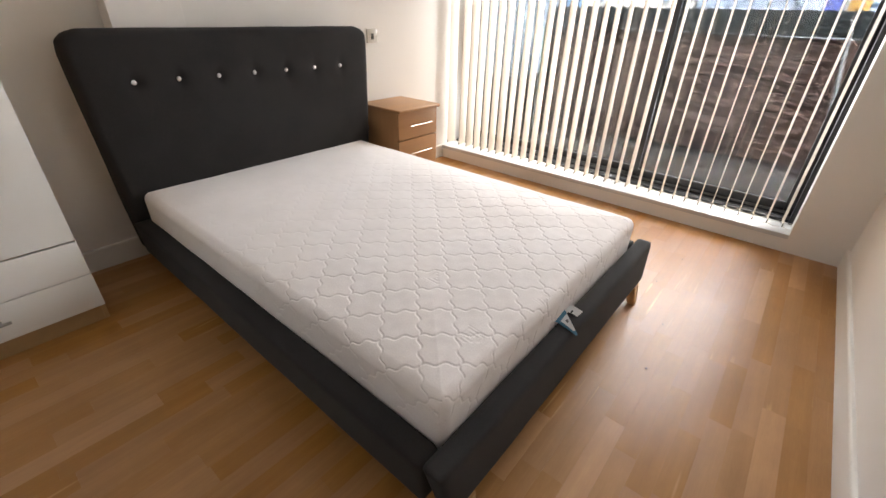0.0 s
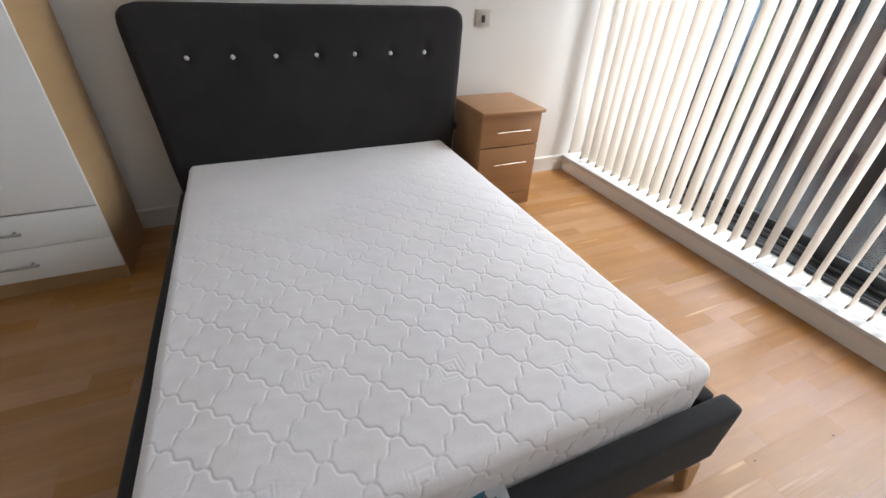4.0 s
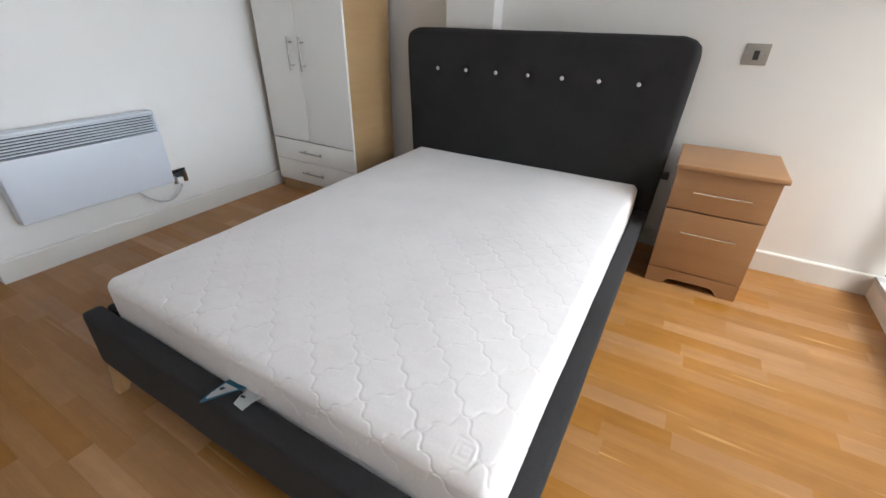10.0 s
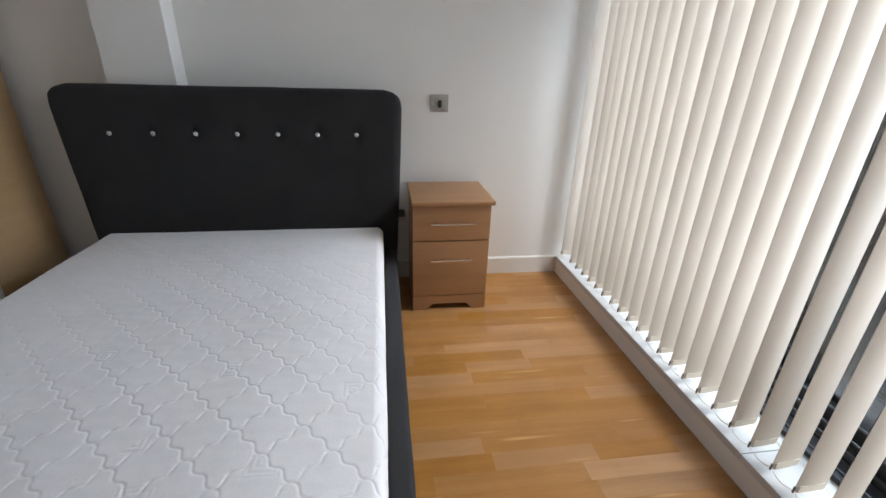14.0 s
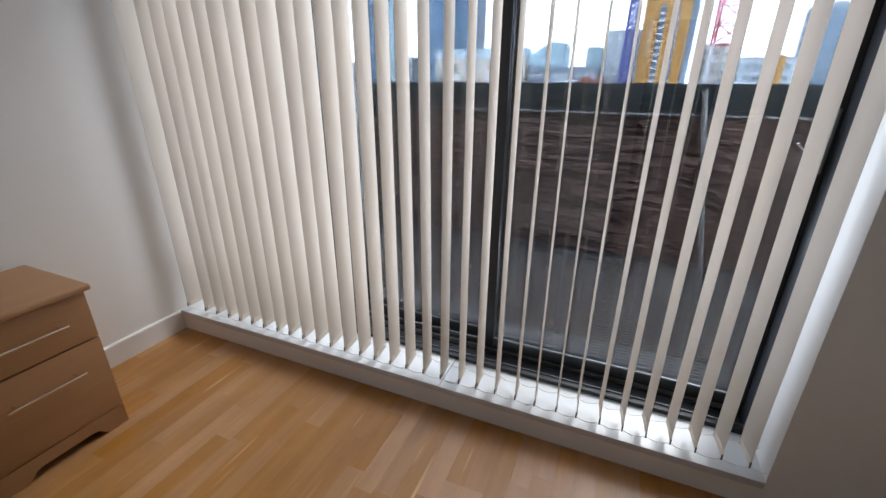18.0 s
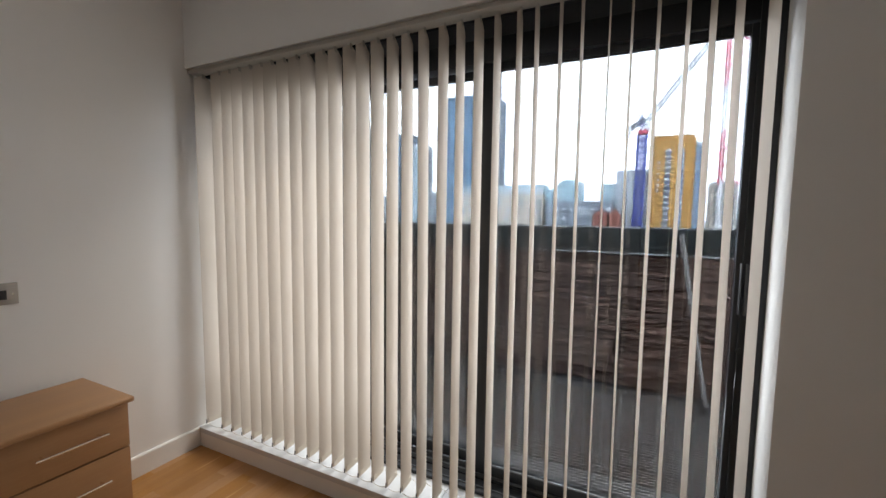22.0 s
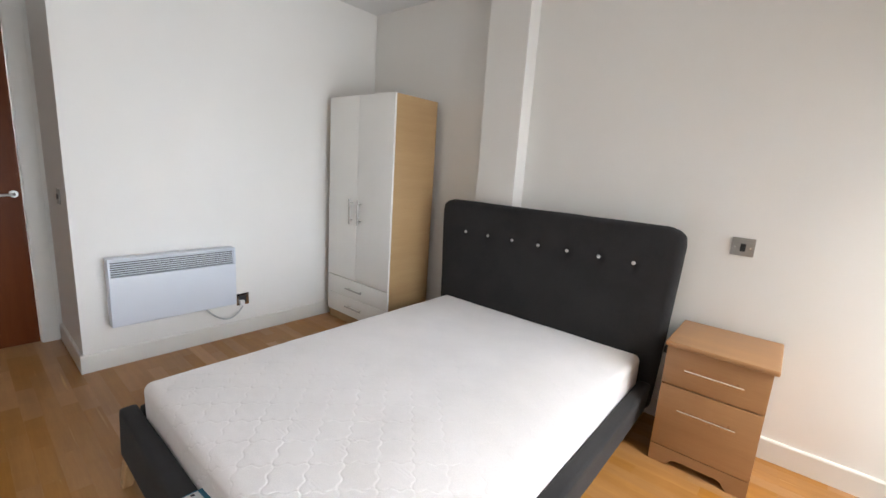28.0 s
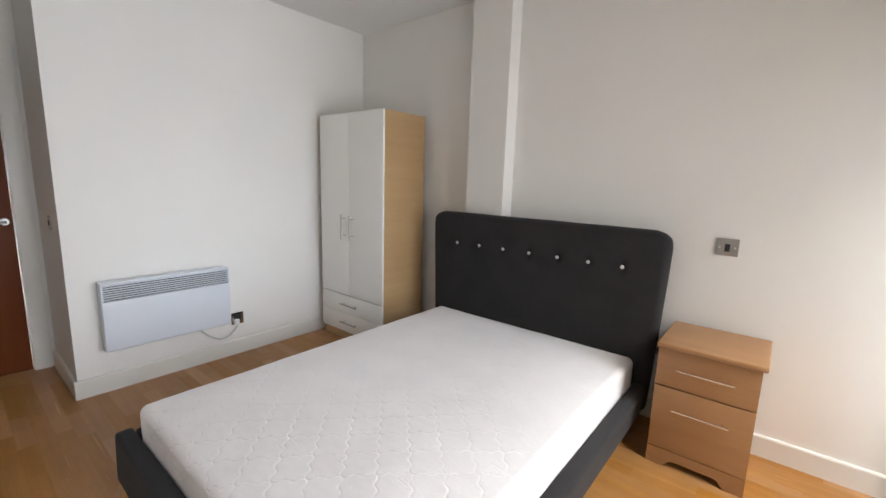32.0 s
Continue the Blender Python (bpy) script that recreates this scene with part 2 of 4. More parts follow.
NIGHT_OAK = wood("oak_laminate", (0.300, 0.149, 0.062), (0.365, 0.193, 0.085), 0.42, "x", 4, 0.03)
NIGHT_SIDE = wood("oak_laminate_upright", (0.300, 0.149, 0.062), (0.365, 0.193, 0.085), 0.42, "z", 4, 0.03)
WHITE_LAMINATE = surface("white_laminate", (0.86, 0.845, 0.81), 0.22, var=0.015, scale=2, fine=40, relief=0.03, coat=0.3)
EDGE_BAND = surface("white_edging", (0.82, 0.80, 0.77), 0.4)
STEEL = brushed("brushed_steel", (0.44, 0.425, 0.40), 0.34)
NICKEL = brushed("satin_nickel", (0.90, 0.83, 0.74), 0.22)
STEEL_UP = brushed("brushed_steel_upright", (0.44, 0.425, 0.40), 0.32, "z")
CHROME = surface("chrome", (0.72, 0.72, 0.72), 0.12, 1.0, relief=0.0)
CRYSTAL = surface("crystal_button", (0.80, 0.80, 0.82), 0.08, 0.6, relief=0.0, coat=1.0)
BLACK = surface("black_plastic", (0.02, 0.02, 0.021), 0.45, relief=0.05)
WHITE_PLASTIC = surface("white_plastic", (0.78, 0.78, 0.77), 0.35, relief=0.03)
ENAMEL = surface("heater_enamel", (0.66, 0.69, 0.75), 0.32, var=0.01, fine=300, relief=0.06, depth=0.0004)
CABLE = surface("cable_sheath", (0.50, 0.50, 0.50), 0.45, relief=0.03)
HEATER_SHADE = surface("heater_inner_shade", (0.03, 0.032, 0.036), 0.7)
MAHOGANY = wood("mahogany_veneer", (0.116, 0.028, 0.0055), (0.150, 0.039, 0.0085), 0.45, "z", 3, 0.03, gloss=0.22)
BLIND = thin_blind()
# cream enamel of rail and hangers, with the lintel's shade put into the colour
RAIL = surface("rail_enamel_shaded", (0.40, 0.36, 0.30), 0.4)
WEIGHT = surface("weight_plastic", (0.62, 0.55, 0.45), 0.6)
CLIP = surface("clip_plastic", (0.12, 0.115, 0.11), 0.5)
CHAIN = surface("chain_plastic", (0.80, 0.76, 0.68), 0.5)
ANODISED = surface("dark_anodised", (0.030, 0.032, 0.036), 0.38, 0.4, relief=0.04)
ALU = surface("grey_aluminium", (0.20, 0.21, 0.22), 0.35, 0.7, relief=0.04)
ALU_PALE = surface("pale_aluminium", (0.42, 0.42, 0.41), 0.4, 0.5, relief=0.04)
GLASS = clear_glass("window_glass")
FROST = frosted_glass()


def stone_material():
    m, n, l, b = material("dark_walling")
    vec = object_vec(n, l, (1, 1, 1), True)
    a, f = noise_node(n, l, object_vec(n, l, (1, 1, 5), True), 5.0, 6.0, 0.7), noise_node(n, l, vec, 40.0, 5.0)
    col = ramp(n, l, a, [(0.3, (0.043, 0.023, 0.017)), (0.5, (0.11, 0.062, 0.045)), (0.75, (0.23, 0.145, 0.11))])
    mr, info, hsv = n.new("ShaderNodeMapRange"), n.new("ShaderNodeObjectInfo"), n.new("ShaderNodeHueSaturation")
    mr.inputs["To Min"].default_value, mr.inputs["To Max"].default_value = 0.65, 1.35
    l.new(info.outputs["Random"], mr.inputs["Value"])
    l.new(mr.outputs["Result"], hsv.inputs["Value"])
    l.new(col, hsv.inputs["Color"])
    l.new(hsv.outputs["Color"], b.inputs["Base Color"])
    b.inputs["Roughness"].default_value = 0.85
    bump(n, l, b, f, 0.6, 0.01)
    return m


STONE = stone_material()
MORTAR = surface("wall_joint", (0.014, 0.012, 0.011), 0.95)
CAPPING = surface("dark_metal_capping", (0.012, 0.016, 0.015), 0.8, 0.0, var=0.2)
LEDGE = surface("gutter_ledge", (0.025, 0.025, 0.026), 0.5)
CAP_EDGE = surface("capping_drip_edge", (0.42, 0.43, 0.43), 0.5, 0.5)
DECK = wood("wet_decking", (0.165, 0.138, 0.117), (0.30, 0.265, 0.236), 0.22, "y", 9, 0.08, True, 0.12, coat=1.0)
DECK_GROOVE = surface("groove_dark", (0.022, 0.019, 0.016), 0.9, var=0.3, scale=6)
MOSS = surface("mossy_render", (0.10, 0.13, 0.045), 0.9, var=0.3, scale=8)
POLE = surface("pale_pole", (0.27, 0.25, 0.23), 0.5)
GROUND = surface("city_ground", (0.10, 0.10, 0.10), 0.9, var=0.3, scale=0.02, fine=0.5)
ORANGE = surface("orange_cladding", (0.43, 0.21, 0.035), 0.55, var=0.06, scale=0.2, fine=2)
BLUE_GLASS = surface("blue_curtain_wall", (0.11, 0.20, 0.30), 0.45, 0.0, var=0.25, scale=0.08, fine=1, relief=0)
DARK_BLUE = surface("dark_blue_spandrel", (0.034, 0.064, 0.105), 0.5, var=0.2, scale=0.1, fine=1, relief=0)
PALE_BLUE = surface("pale_blue_glass", (0.26, 0.39, 0.44), 0.45, 0.0, var=0.15, scale=0.1, fine=1, relief=0)
BEIGE = surface("beige_stone_cladding", (0.47, 0.405, 0.335), 0.8, var=0.06, scale=0.2, fine=2)
GREY_CLAD = surface("grey_cladding", (0.34, 0.36, 0.38), 0.7, var=0.1, scale=0.2, fine=2)
SLATE = surface("slate_roof", (0.16, 0.18, 0.21), 0.7, var=0.2, scale=0.3, fine=2)
RED_BRICK = surface("red_brickwork", (0.20, 0.065, 0.045), 0.85, var=0.15, scale=0.3, fine=2)
WINDOW_DARK = surface("far_window", (0.09, 0.12, 0.14), 0.4, var=0.3, scale=0.2, fine=1, relief=0)
WINDOW_PALE = surface("far_window_pale", (0.45, 0.49, 0.52), 0.45, var=0.1, scale=0.2, fine=1, relief=0)
CRANE_BLUE = surface("blue_crane_paint", (0.05, 0.065, 0.27), 0.5, var=0.1)
CRANE_RED = surface("red_crane_paint", (0.48, 0.05, 0.085), 0.5, var=0.1)
CRANE_WHITE = surface("white_crane_paint", (0.62, 0.62, 0.63), 0.5, var=0.05)
CRANE_GREY = surface("grey_crane_paint", (0.24, 0.25, 0.27), 0.5, var=0.1)
TAG_BLUE = surface("blue_print", (0.06, 0.22, 0.33), 0.7)
TAG_WHITE = surface("label_cloth", (0.72, 0.73, 0.72), 0.85, relief=0.1)

# ---- mesh helpers ----


def box(bm, x0, x1, y0, y1, z0, z1, bevel=0.0, seg=2):
    vs = [bm.verts.new((x, y, z)) for x in (x0, x1) for y in (y0, y1) for z in (z0, z1)]
    quads = ((0, 1, 3, 2), (4, 6, 7, 5), (0, 4, 5, 1), (2, 3, 7, 6), (0, 2, 6, 4), (1, 5, 7, 3))
    fs = [bm.faces.new([vs[i] for i in q]) for q in quads]
    if bevel:
        es = list({e for f in fs for e in f.edges})
        bmesh.ops.bevel(bm, geom=es, offset=bevel, segments=seg, affect="EDGES", profile=0.6)
    return vs


def boxed(x0, x1, y0, y1, z0, z1, bevel=0.0, seg=2):
    bm = bmesh.new()
    box(bm, x0, x1, y0, y1, z0, z1, bevel, seg)
    return bm


def tube(bm, points, r, seg=10):
    """A round bar through points, with closed ends."""
    rings = []
    pts = [Vector(p) for p in points]
    for i, p in enumerate(pts):
        d = (pts[min(i + 1, len(pts) - 1)] - pts[max(i - 1, 0)]).normalized()
        side = d.cross(Vector((0, 0, 1)) if abs(d.z) < 0.9 else Vector((1, 0, 0))).normalized()
        up = side.cross(d)
        rings.append([bm.verts.new(p + r * (math.cos(a) * side + math.sin(a) * up)) for a in (2 * math.pi * k / seg for k in range(seg))])
    for a, b in zip(rings, rings[1:]):
        for k in range(seg):
            bm.faces.new((a[k], a[(k + 1) % seg], b[(k + 1) % seg], b[k]))
    bm.faces.new(list(reversed(rings[0])))
    bm.faces.new(rings[-1])


def tubed(points, r, seg=10):
    bm = bmesh.new()
    tube(bm, points, r, seg)
    return bm


def ball(r, at=(0, 0, 0), squash=1.0, seg=12):
    bm = bmesh.new()
    bmesh.ops.create_uvsphere(bm, u_segments=seg, v_segments=seg // 2 + 1, radius=r, matrix=Matrix.Translation(at) @ Matrix.Diagonal((1, squash, 1, 1)))
    return bm


def prism(bm, outline, axis, a, b):
    """An outline in the plane across an axis, pushed from a to b along it."""
    put = {"x": lambda u, v, w: (w, u, v), "y": lambda u, v, w: (u, w, v), "z": lambda u, v, w: (u, v, w)}[axis]
    lo, hi = [bm.verts.new(put(u, v, a)) for u, v in outline], [bm.verts.new(put(u, v, b)) for u, v in outline]
    n = len(outline)
    bm.faces.new(lo)
    bm.faces.new(hi[::-1])
    for i in range(n):
        bm.faces.new((lo[i], hi[i], hi[(i + 1) % n], lo[(i + 1) % n]))


def finish(bm, name, mat, smooth=False):
    bmesh.ops.recalc_face_normals(bm, faces=bm.faces)
    me = bpy.data.meshes.new(name)
    bm.to_mesh(me)
    bm.free()
    me.materials.append(mat)
    if smooth:
        me.polygons.foreach_set("use_smooth", [True] * len(me.polygons))
        me.set_sharp_from_angle(angle=radians(40))
    return me


def part(name, bm, mat, parent, label="", smooth=True):
    ob = new(name, finish(bm, name, mat, smooth))
    ob.parent = parent
    if label:
        ob["label"] = label
    return ob


def shared(name, me, parent, at, label=""):
    ob = new(name, me)
    ob.parent = parent
    ob.matrix_basis = at
    if label:
        ob["label"] = label
    return ob


def thing(name, at, label, category, group="", kind=""):
    ob = new(name)
    ob.empty_display_size = 0.1
    ob.location = at
    return tagged(ob, label, category, group, kind)


def structure(name, bm, mat, label, category):
    return tagged(new(name, finish(bm, name, mat)), label, category, kind="structure")


def rounded_sheet(x0, x1, y0, y1, z0, z1, r, step, underside=True):
    """Verts and quads of a box with soft edges, in an even fine mesh."""
    lo, hi = np.array((x0, y0, z0)), np.array((x1, y1, z1))
    cnt = np.maximum(2, np.ceil((hi - lo) / step).astype(int))
    index, verts, faces = {}, [], []
    ax = [np.linspace(lo[i], hi[i], cnt[i] + 1) for i in range(3)]

    def vert(i, j, k):
        key = (i, j, k)
        if key not in index:
            index[key] = len(verts)
            verts.append((ax[0][i], ax[1][j], ax[2][k]))
        return index[key]
    nx, ny, nz = cnt
    for k, flip in ((0, True), (nz, False))[0 if underside else 1:]:
        for i in range(nx):
            for j in range(ny):
                q = [vert(i, j, k), vert(i + 1, j, k), vert(i + 1, j + 1, k), vert(i, j + 1, k)]
                faces.append(q[::-1] if flip else q)
    for j, flip in ((0, False), (ny, True)):
        for i in range(nx):
            for k in range(nz):
                q = [vert(i, j, k), vert(i + 1, j, k), vert(i + 1, j, k + 1), vert(i, j, k + 1)]
                faces.append(q[::-1] if flip else q)
    for i, flip in ((0, True), (nx, False)):
        for j in range(ny):
            for k in range(nz):
                q = [vert(i, j, k), vert(i, j + 1, k), vert(i, j + 1, k + 1), vert(i, j, k + 1)]
                faces.append(q[::-1] if flip else q)
    v = np.array(verts)
    core = np.clip(v, lo + r, hi - r)
    d = v - core
    ln = np.linalg.norm(d, axis=1, keepdims=True)
    nrm = d / np.maximum(ln, 1e-9)
    return core + nrm * r, nrm, faces


def sheet_part(name, v, faces, mat, parent, label=""):
    me = bpy.data.meshes.new(name)
    me.from_pydata(v.tolist(), [], faces)
    me.materials.append(mat)
    me.polygons.foreach_set("use_smooth", [True] * len(me.polygons))
    ob = new(name, me)
    ob.parent = parent
    if label:
        ob["label"] = label
    return ob

# ---- the room's shell ----
EAST, WEST, SOUTH, TOP = 1.92, -1.671, -2.94, 2.53
DOOR_X, ALC_N, ALC_S, ALC_E = -2.335, -2.100, -3.22, -1.42
WIN_N, WIN_S, WIN_B, WIN_T = -0.0005, -2.665, 0.11, 2.145

structure("wall_north", boxed(-1.8, 2.36, 0, 0.16, -0.05, TOP), WALL, "matt white painted plaster wall behind the bed", "wall")
structure("wall_west", boxed(-1.80, WEST, ALC_N, 0, -0.05, TOP), WALL, "matt white painted plaster wall with the panel heater", "wall")
structure("wall_alcove_north", boxed(-2.47, -1.80, ALC_N, ALC_N + 0.14, -0.05, TOP), WALL, "white painted plaster wall beside the door", "wall")
bm = bmesh.new()
box(bm, -2.47, DOOR_X, -2.170, ALC_N, -0.05, TOP)
box(bm, -2.47, DOOR_X, ALC_S, -3.040, -0.05, TOP)
box(bm, -2.47, DOOR_X, -3.040, -2.170, 2.010, TOP)
structure("wall_door", bm, WALL, "white painted plaster wall around the door opening", "wall")
structure("wall_alcove_south", boxed(-2.47, ALC_E, ALC_S - 0.14, ALC_S, -0.05, TOP), WALL, "plain white plaster wall closing the door alcove", "wall")
structure("wall_south", boxed(ALC_E, 2.1, ALC_S, SOUTH, -0.05, TOP), WALL, "plain white plaster wall at the foot of the bed", "wall")
bm = bmesh.new()
box(bm, EAST, 2.34, SOUTH, WIN_S, -0.05, TOP)
box(bm, EAST, 2.34, WIN_S, WIN_N, WIN_T, TOP)
box(bm, EAST, 2.34, WIN_S, WIN_N, -0.05, 0.082)
structure("wall_east", bm, WALL, "white painted plaster wall with the wide window opening", "wall")
# unseen wall added behind the door to keep light out of its gaps
structure("door_leak_block", boxed(-2.67, -2.57, -3.36, -2.0, -0.05, TOP + 0.15), WALL, "unseen added wall blocking light round the door", "wall")
structure("ceiling", boxed(-2.67, 2.36, -3.36, 0.16, TOP, TOP + 0.15), CEILING, "plain matt white painted ceiling", "ceiling")
structure("wall_pillar", boxed(-0.410, -0.112, -0.118, 0, 0, TOP, 0.003), WALL, "white boxed-in plaster pillar behind the headboard", "pillar")


def skirting(name, axis, fixed, out, a, b, label):
    """A skirting board with an eased top edge, along one axis."""
    t, h = 0.016, 0.11
    prof = [(0, 0), (t, 0), (t, h - 0.008), (t - 0.003, h - 0.002), (t - 0.006, h), (0, h)]
    bm = bmesh.new()
    prism(bm, [(fixed + out * u, v) for u, v in prof], axis, a, b)
    structure(name, bm, TRIM, label, "baseboard")


SK = "white painted wooden skirting board along the wall"
skirting("baseboard_north", "x", -0.0005, -1, WEST, -0.410, SK)
skirting("baseboard_north_east", "x", -0.0005, -1, -0.112, EAST, SK)
skirting("baseboard_pillar", "x", -0.1185, -1, -0.410, -0.112, "white painted skirting board on the boxed-in pillar")
skirting("baseboard_west", "y", WEST + 0.0005, 1, ALC_N - 0.016, -0.016, SK)
skirting("baseboard_alcove", "x", ALC_N - 0.0005, -1, DOOR_X + 0.02, WEST, SK)
skirting("baseboard_south", "x", SOUTH + 0.0005, 1, ALC_E - 0.016, EAST - 0.001, SK)
skirting("baseboard_return", "y", ALC_E - 0.0005, -1, ALC_S, SOUTH, SK)

sill = thing("window_sill", (0, 0, 0), "white painted window sill in two lengths", "window sill", kind="structure")
part("sill_board", boxed(EAST - 0.003, 2.20, -1.5405, WIN_N, 0.082, WIN_B, 0.003), SILL, sill)
part("sill_board", boxed(EAST - 0.003, 2.20, WIN_S, -1.5425, 0.082, WIN_B - 0.001, 0.003), SILL, sill)

# ---- the door ----
door = thing("door_1", (DOOR_X, -2.605, 0), "closed reddish-brown mahogany veneer door with lever handle", "door", kind="structure")
part("leaf", boxed(-0.052, -0.008, -0.390, 0.390, 0.006, 1.970, 0.0015), MAHOGANY, door)
for y in (-0.428, 0.395):
    part("lining", boxed(-0.13, 0.004, y, y + 0.033, 0, 2.009, 0.002), TRIM, door, "cream-white painted door lining")
part("lining", boxed(-0.13, 0.004, -0.395, 0.395, 1.974, 2.009, 0.002), TRIM, door, "cream-white painted door lining")
for y0, y1, z0, z1 in ((0.399, 0.484, 0, 2.058), (-0.484, -0.399, 0, 2.058), (-0.399, 0.399, 1.980, 2.058)):
    part("architrave", boxed(0.0045, 0.020, y0, y1, z0, z1, 0.004), TRIM, door, "cream-white painted architrave")
lever = part("lever_handle", tubed([(-0.008, 0.353, 0.980), (0.045, 0.353, 0.980), (0.052, 0.346, 0.980), (0.052, 0.205, 0.970)], 0.008, 12), STEEL, door, "satin steel lever handle")
bm = tubed([(-0.008, 0.353, 0.980), (0.002, 0.353, 0.980)], 0.021, 24)
part("rose", bm, STEEL, lever)
part("latch_rim", boxed(-0.05, -0.007, 0.3904, 0.3945, 0.87, 1.03), STEEL, door, "thin steel latch strip")
for z in (0.22, 1.0, 1.76):
    h = part("hinge", tubed([(0.004, -0.394, z), (0.004, -0.394, z + 0.1)], 0.007, 10), STEEL_UP, door, "steel butt hinge")
    part("hinge_leaf", boxed(-0.04, 0.0055, -0.3945, -0.3905, z, z + 0.1), STEEL_UP, h)

switch = thing("light_switch", (-1.90, ALC_N, 1.005), "small steel light switch on the alcove wall", "light switch")
part("plate", boxed(-0.043, 0.043, -0.006, -0.0003, -0.043, 0.043, 0.002), STEEL, switch)
part("rocker", boxed(-0.008, 0.008, -0.011, -0.006, -0.014, 0.014, 0.001), BLACK, switch)

# ---- the bed ----
BX = 0.145
bed = thing("bed", (BX, -1.14, 0), "charcoal grey upholstered double bed with buttoned headboard", "bed")


def bed_y(y):
    return y + 1.14


# headboard: wider at the top, soft edges, seven dimples
v, nrm, faces = rounded_sheet(-0.788, 0.788, bed_y(-0.205), bed_y(-0.120), 0.10, 1.098, 0.040, 0.014)
up = (v[:, 2] - 0.10) / 0.99
v[:, 0] *= 0.94 + 0.06 * np.clip(up, 0, 1) ** 0.8
corner = np.clip((np.abs(v[:, 0]) - 0.70) / 0.075, 0, 1) * np.clip((v[:, 2] - 1.01) / 0.08, 0, 1)
v[:, 2] -= 0.018 * corner
v[:, 0] -= np.sign(v[:, 0]) * 0.012 * corner
BUTTON_X = [(-0.418 + 0.1868 * i) - BX for i in range(7)]
front = nrm[:, 1] < -0.5
for bx in BUTTON_X:
    dx, dz = v[:, 0] - bx, v[:, 2] - 0.885
    dd = np.sqrt(dx ** 2 + dz ** 2)
    pull = 0.021 * np.exp(-(dd / 0.024) ** 1.3) + 0.003 * np.exp(-(dx / 0.012) ** 2) * np.exp(-(np.abs(dz) / 0.07))
    v[:, 1] += np.where(front, pull, 0)
soft = np.array([noise.noise(Vector((p[0] * 4, p[1] * 4, p[2] * 4))) for p in v])
v += nrm * (soft * 0.0022)[:, None]
head = sheet_part("headboard", v, faces, CHARCOAL, bed, "charcoal woven upholstered headboard")
me = finish(ball(0.0115, (0, 0, 0), 0.65, 14), "button", CRYSTAL, True)
for bx in BUTTON_X:
    shared("button", me, head, Matrix.Translation((bx, bed_y(-0.192), 0.885)), "clear crystal button")
br = part("headboard_bracket", boxed(0.761, 0.795, bed_y(-0.150), bed_y(-0.118), 0.438, 0.474, 0.004), BLACK, bed, "small black fixing bracket")
part("bolt", tubed([(0.797, bed_y(-0.134), 0.456), (0.790, bed_y(-0.134), 0.456)], 0.007, 10), CHROME, br)


def soft_rail(name, x0, x1, y0, y1, z0, z1, lean_x, lean_y, label=""):
    """An upholstered rail whose outer faces lean in towards the floor."""
    v, nrm, faces = rounded_sheet(x0, x1, y0, y1, z0, z1, 0.013, 0.018)
    low = np.clip((z1 - v[:, 2]) / (z1 - z0), 0, 1)
    if lean_x:
        v[:, 0] += lean_x * low
    if lean_y:
        v[:, 1] += lean_y * low
        v[:, 0] *= 1 - 0.060 * low
    s = np.array([noise.noise(Vector((p[0] * 6, p[1] * 6, p[2] * 6 + 9))) for p in v])
    return sheet_part(name, v + nrm * (s * 0.0018)[:, None], faces, CHARCOAL, bed, label)


soft_rail("side_rail", -0.754, -0.678, bed_y(-2.086), bed_y(-0.205), 0.102, 0.272, 0.012, 0)
soft_rail("side_rail", 0.678, 0.746, bed_y(-2.086), bed_y(-0.205), 0.102, 0.272, -0.014, 0)
soft_rail("foot_rail", -0.757, 0.765, bed_y(-2.154), bed_y(-2.088), 0.098, 0.284, 0, -0.013)
part("slat_base", boxed(-0.67, 0.67, bed_y(-2.09), bed_y(-0.21), 0.165, 0.188), CHARCOAL_DARK, bed, "dark cloth-covered slatted base")
for lx, ly, splay in ((-0.650, -2.142, -0.024), (0.645, -2.142, -0.024), (-0.63, -0.30, 0.0), (0.63, -0.30, 0.0)):
    bm = bmesh.new()
    top = [bm.verts.new((lx + sx * 0.028, bed_y(ly) + sy * 0.026, 0.1005)) for sx, sy in ((-1, -1), (1, -1), (1, 1), (-1, 1))]
    bot = [bm.verts.new((lx + sx * 0.017, bed_y(ly + splay) + sy * 0.017, 0)) for sx, sy in ((-1, -1), (1, -1), (1, 1), (-1, 1))]
    bm.faces.new(top)
    bm.faces.new(bot[::-1])
    for i in range(4):
        bm.faces.new((bot[i], bot[(i + 1) % 4], top[(i + 1) % 4], top[i]))
    bmesh.ops.bevel(bm, geom=list(bm.edges), offset=0.003, segments=2, affect="EDGES")
    part("leg", bm, LEG_WOOD, bed, "tapered light wooden leg")

# mattress: a quilted lattice of ogee cells sewn into the cover
mattress = thing("mattress", (BX, -1.143, 0.189), "bare white quilted double mattress on the bed", "mattress")
mattress.rotation_euler[2] = 0.006  # lies a little askew on the bed
MW, ML, MH = 1.358, 1.88, 0.216
v, nrm, faces = rounded_sheet(-MW / 2, MW / 2, -ML / 2, ML / 2, 0, MH, 0.034, 0.0027, False)
gx, gy = v[:, 0] + BX - 0.262, v[:, 1] - 1.143 + 1.9606
side_drop = np.maximum(0, MH - v[:, 2])
gy = gy + np.where(np.abs(nrm[:, 1]) > 0.5, np.sign(nrm[:, 1]) * side_drop, 0)
gx = gx + np.where(np.abs(nrm[:, 0]) > 0.5, np.sign(nrm[:, 0]) * side_drop, 0)
ca, cb = gx / 0.1480 + gy / 0.1461, gx / 0.1480 - gy / 0.1461
la = ca - 0.052 * np.sin(4 * math.pi * cb)
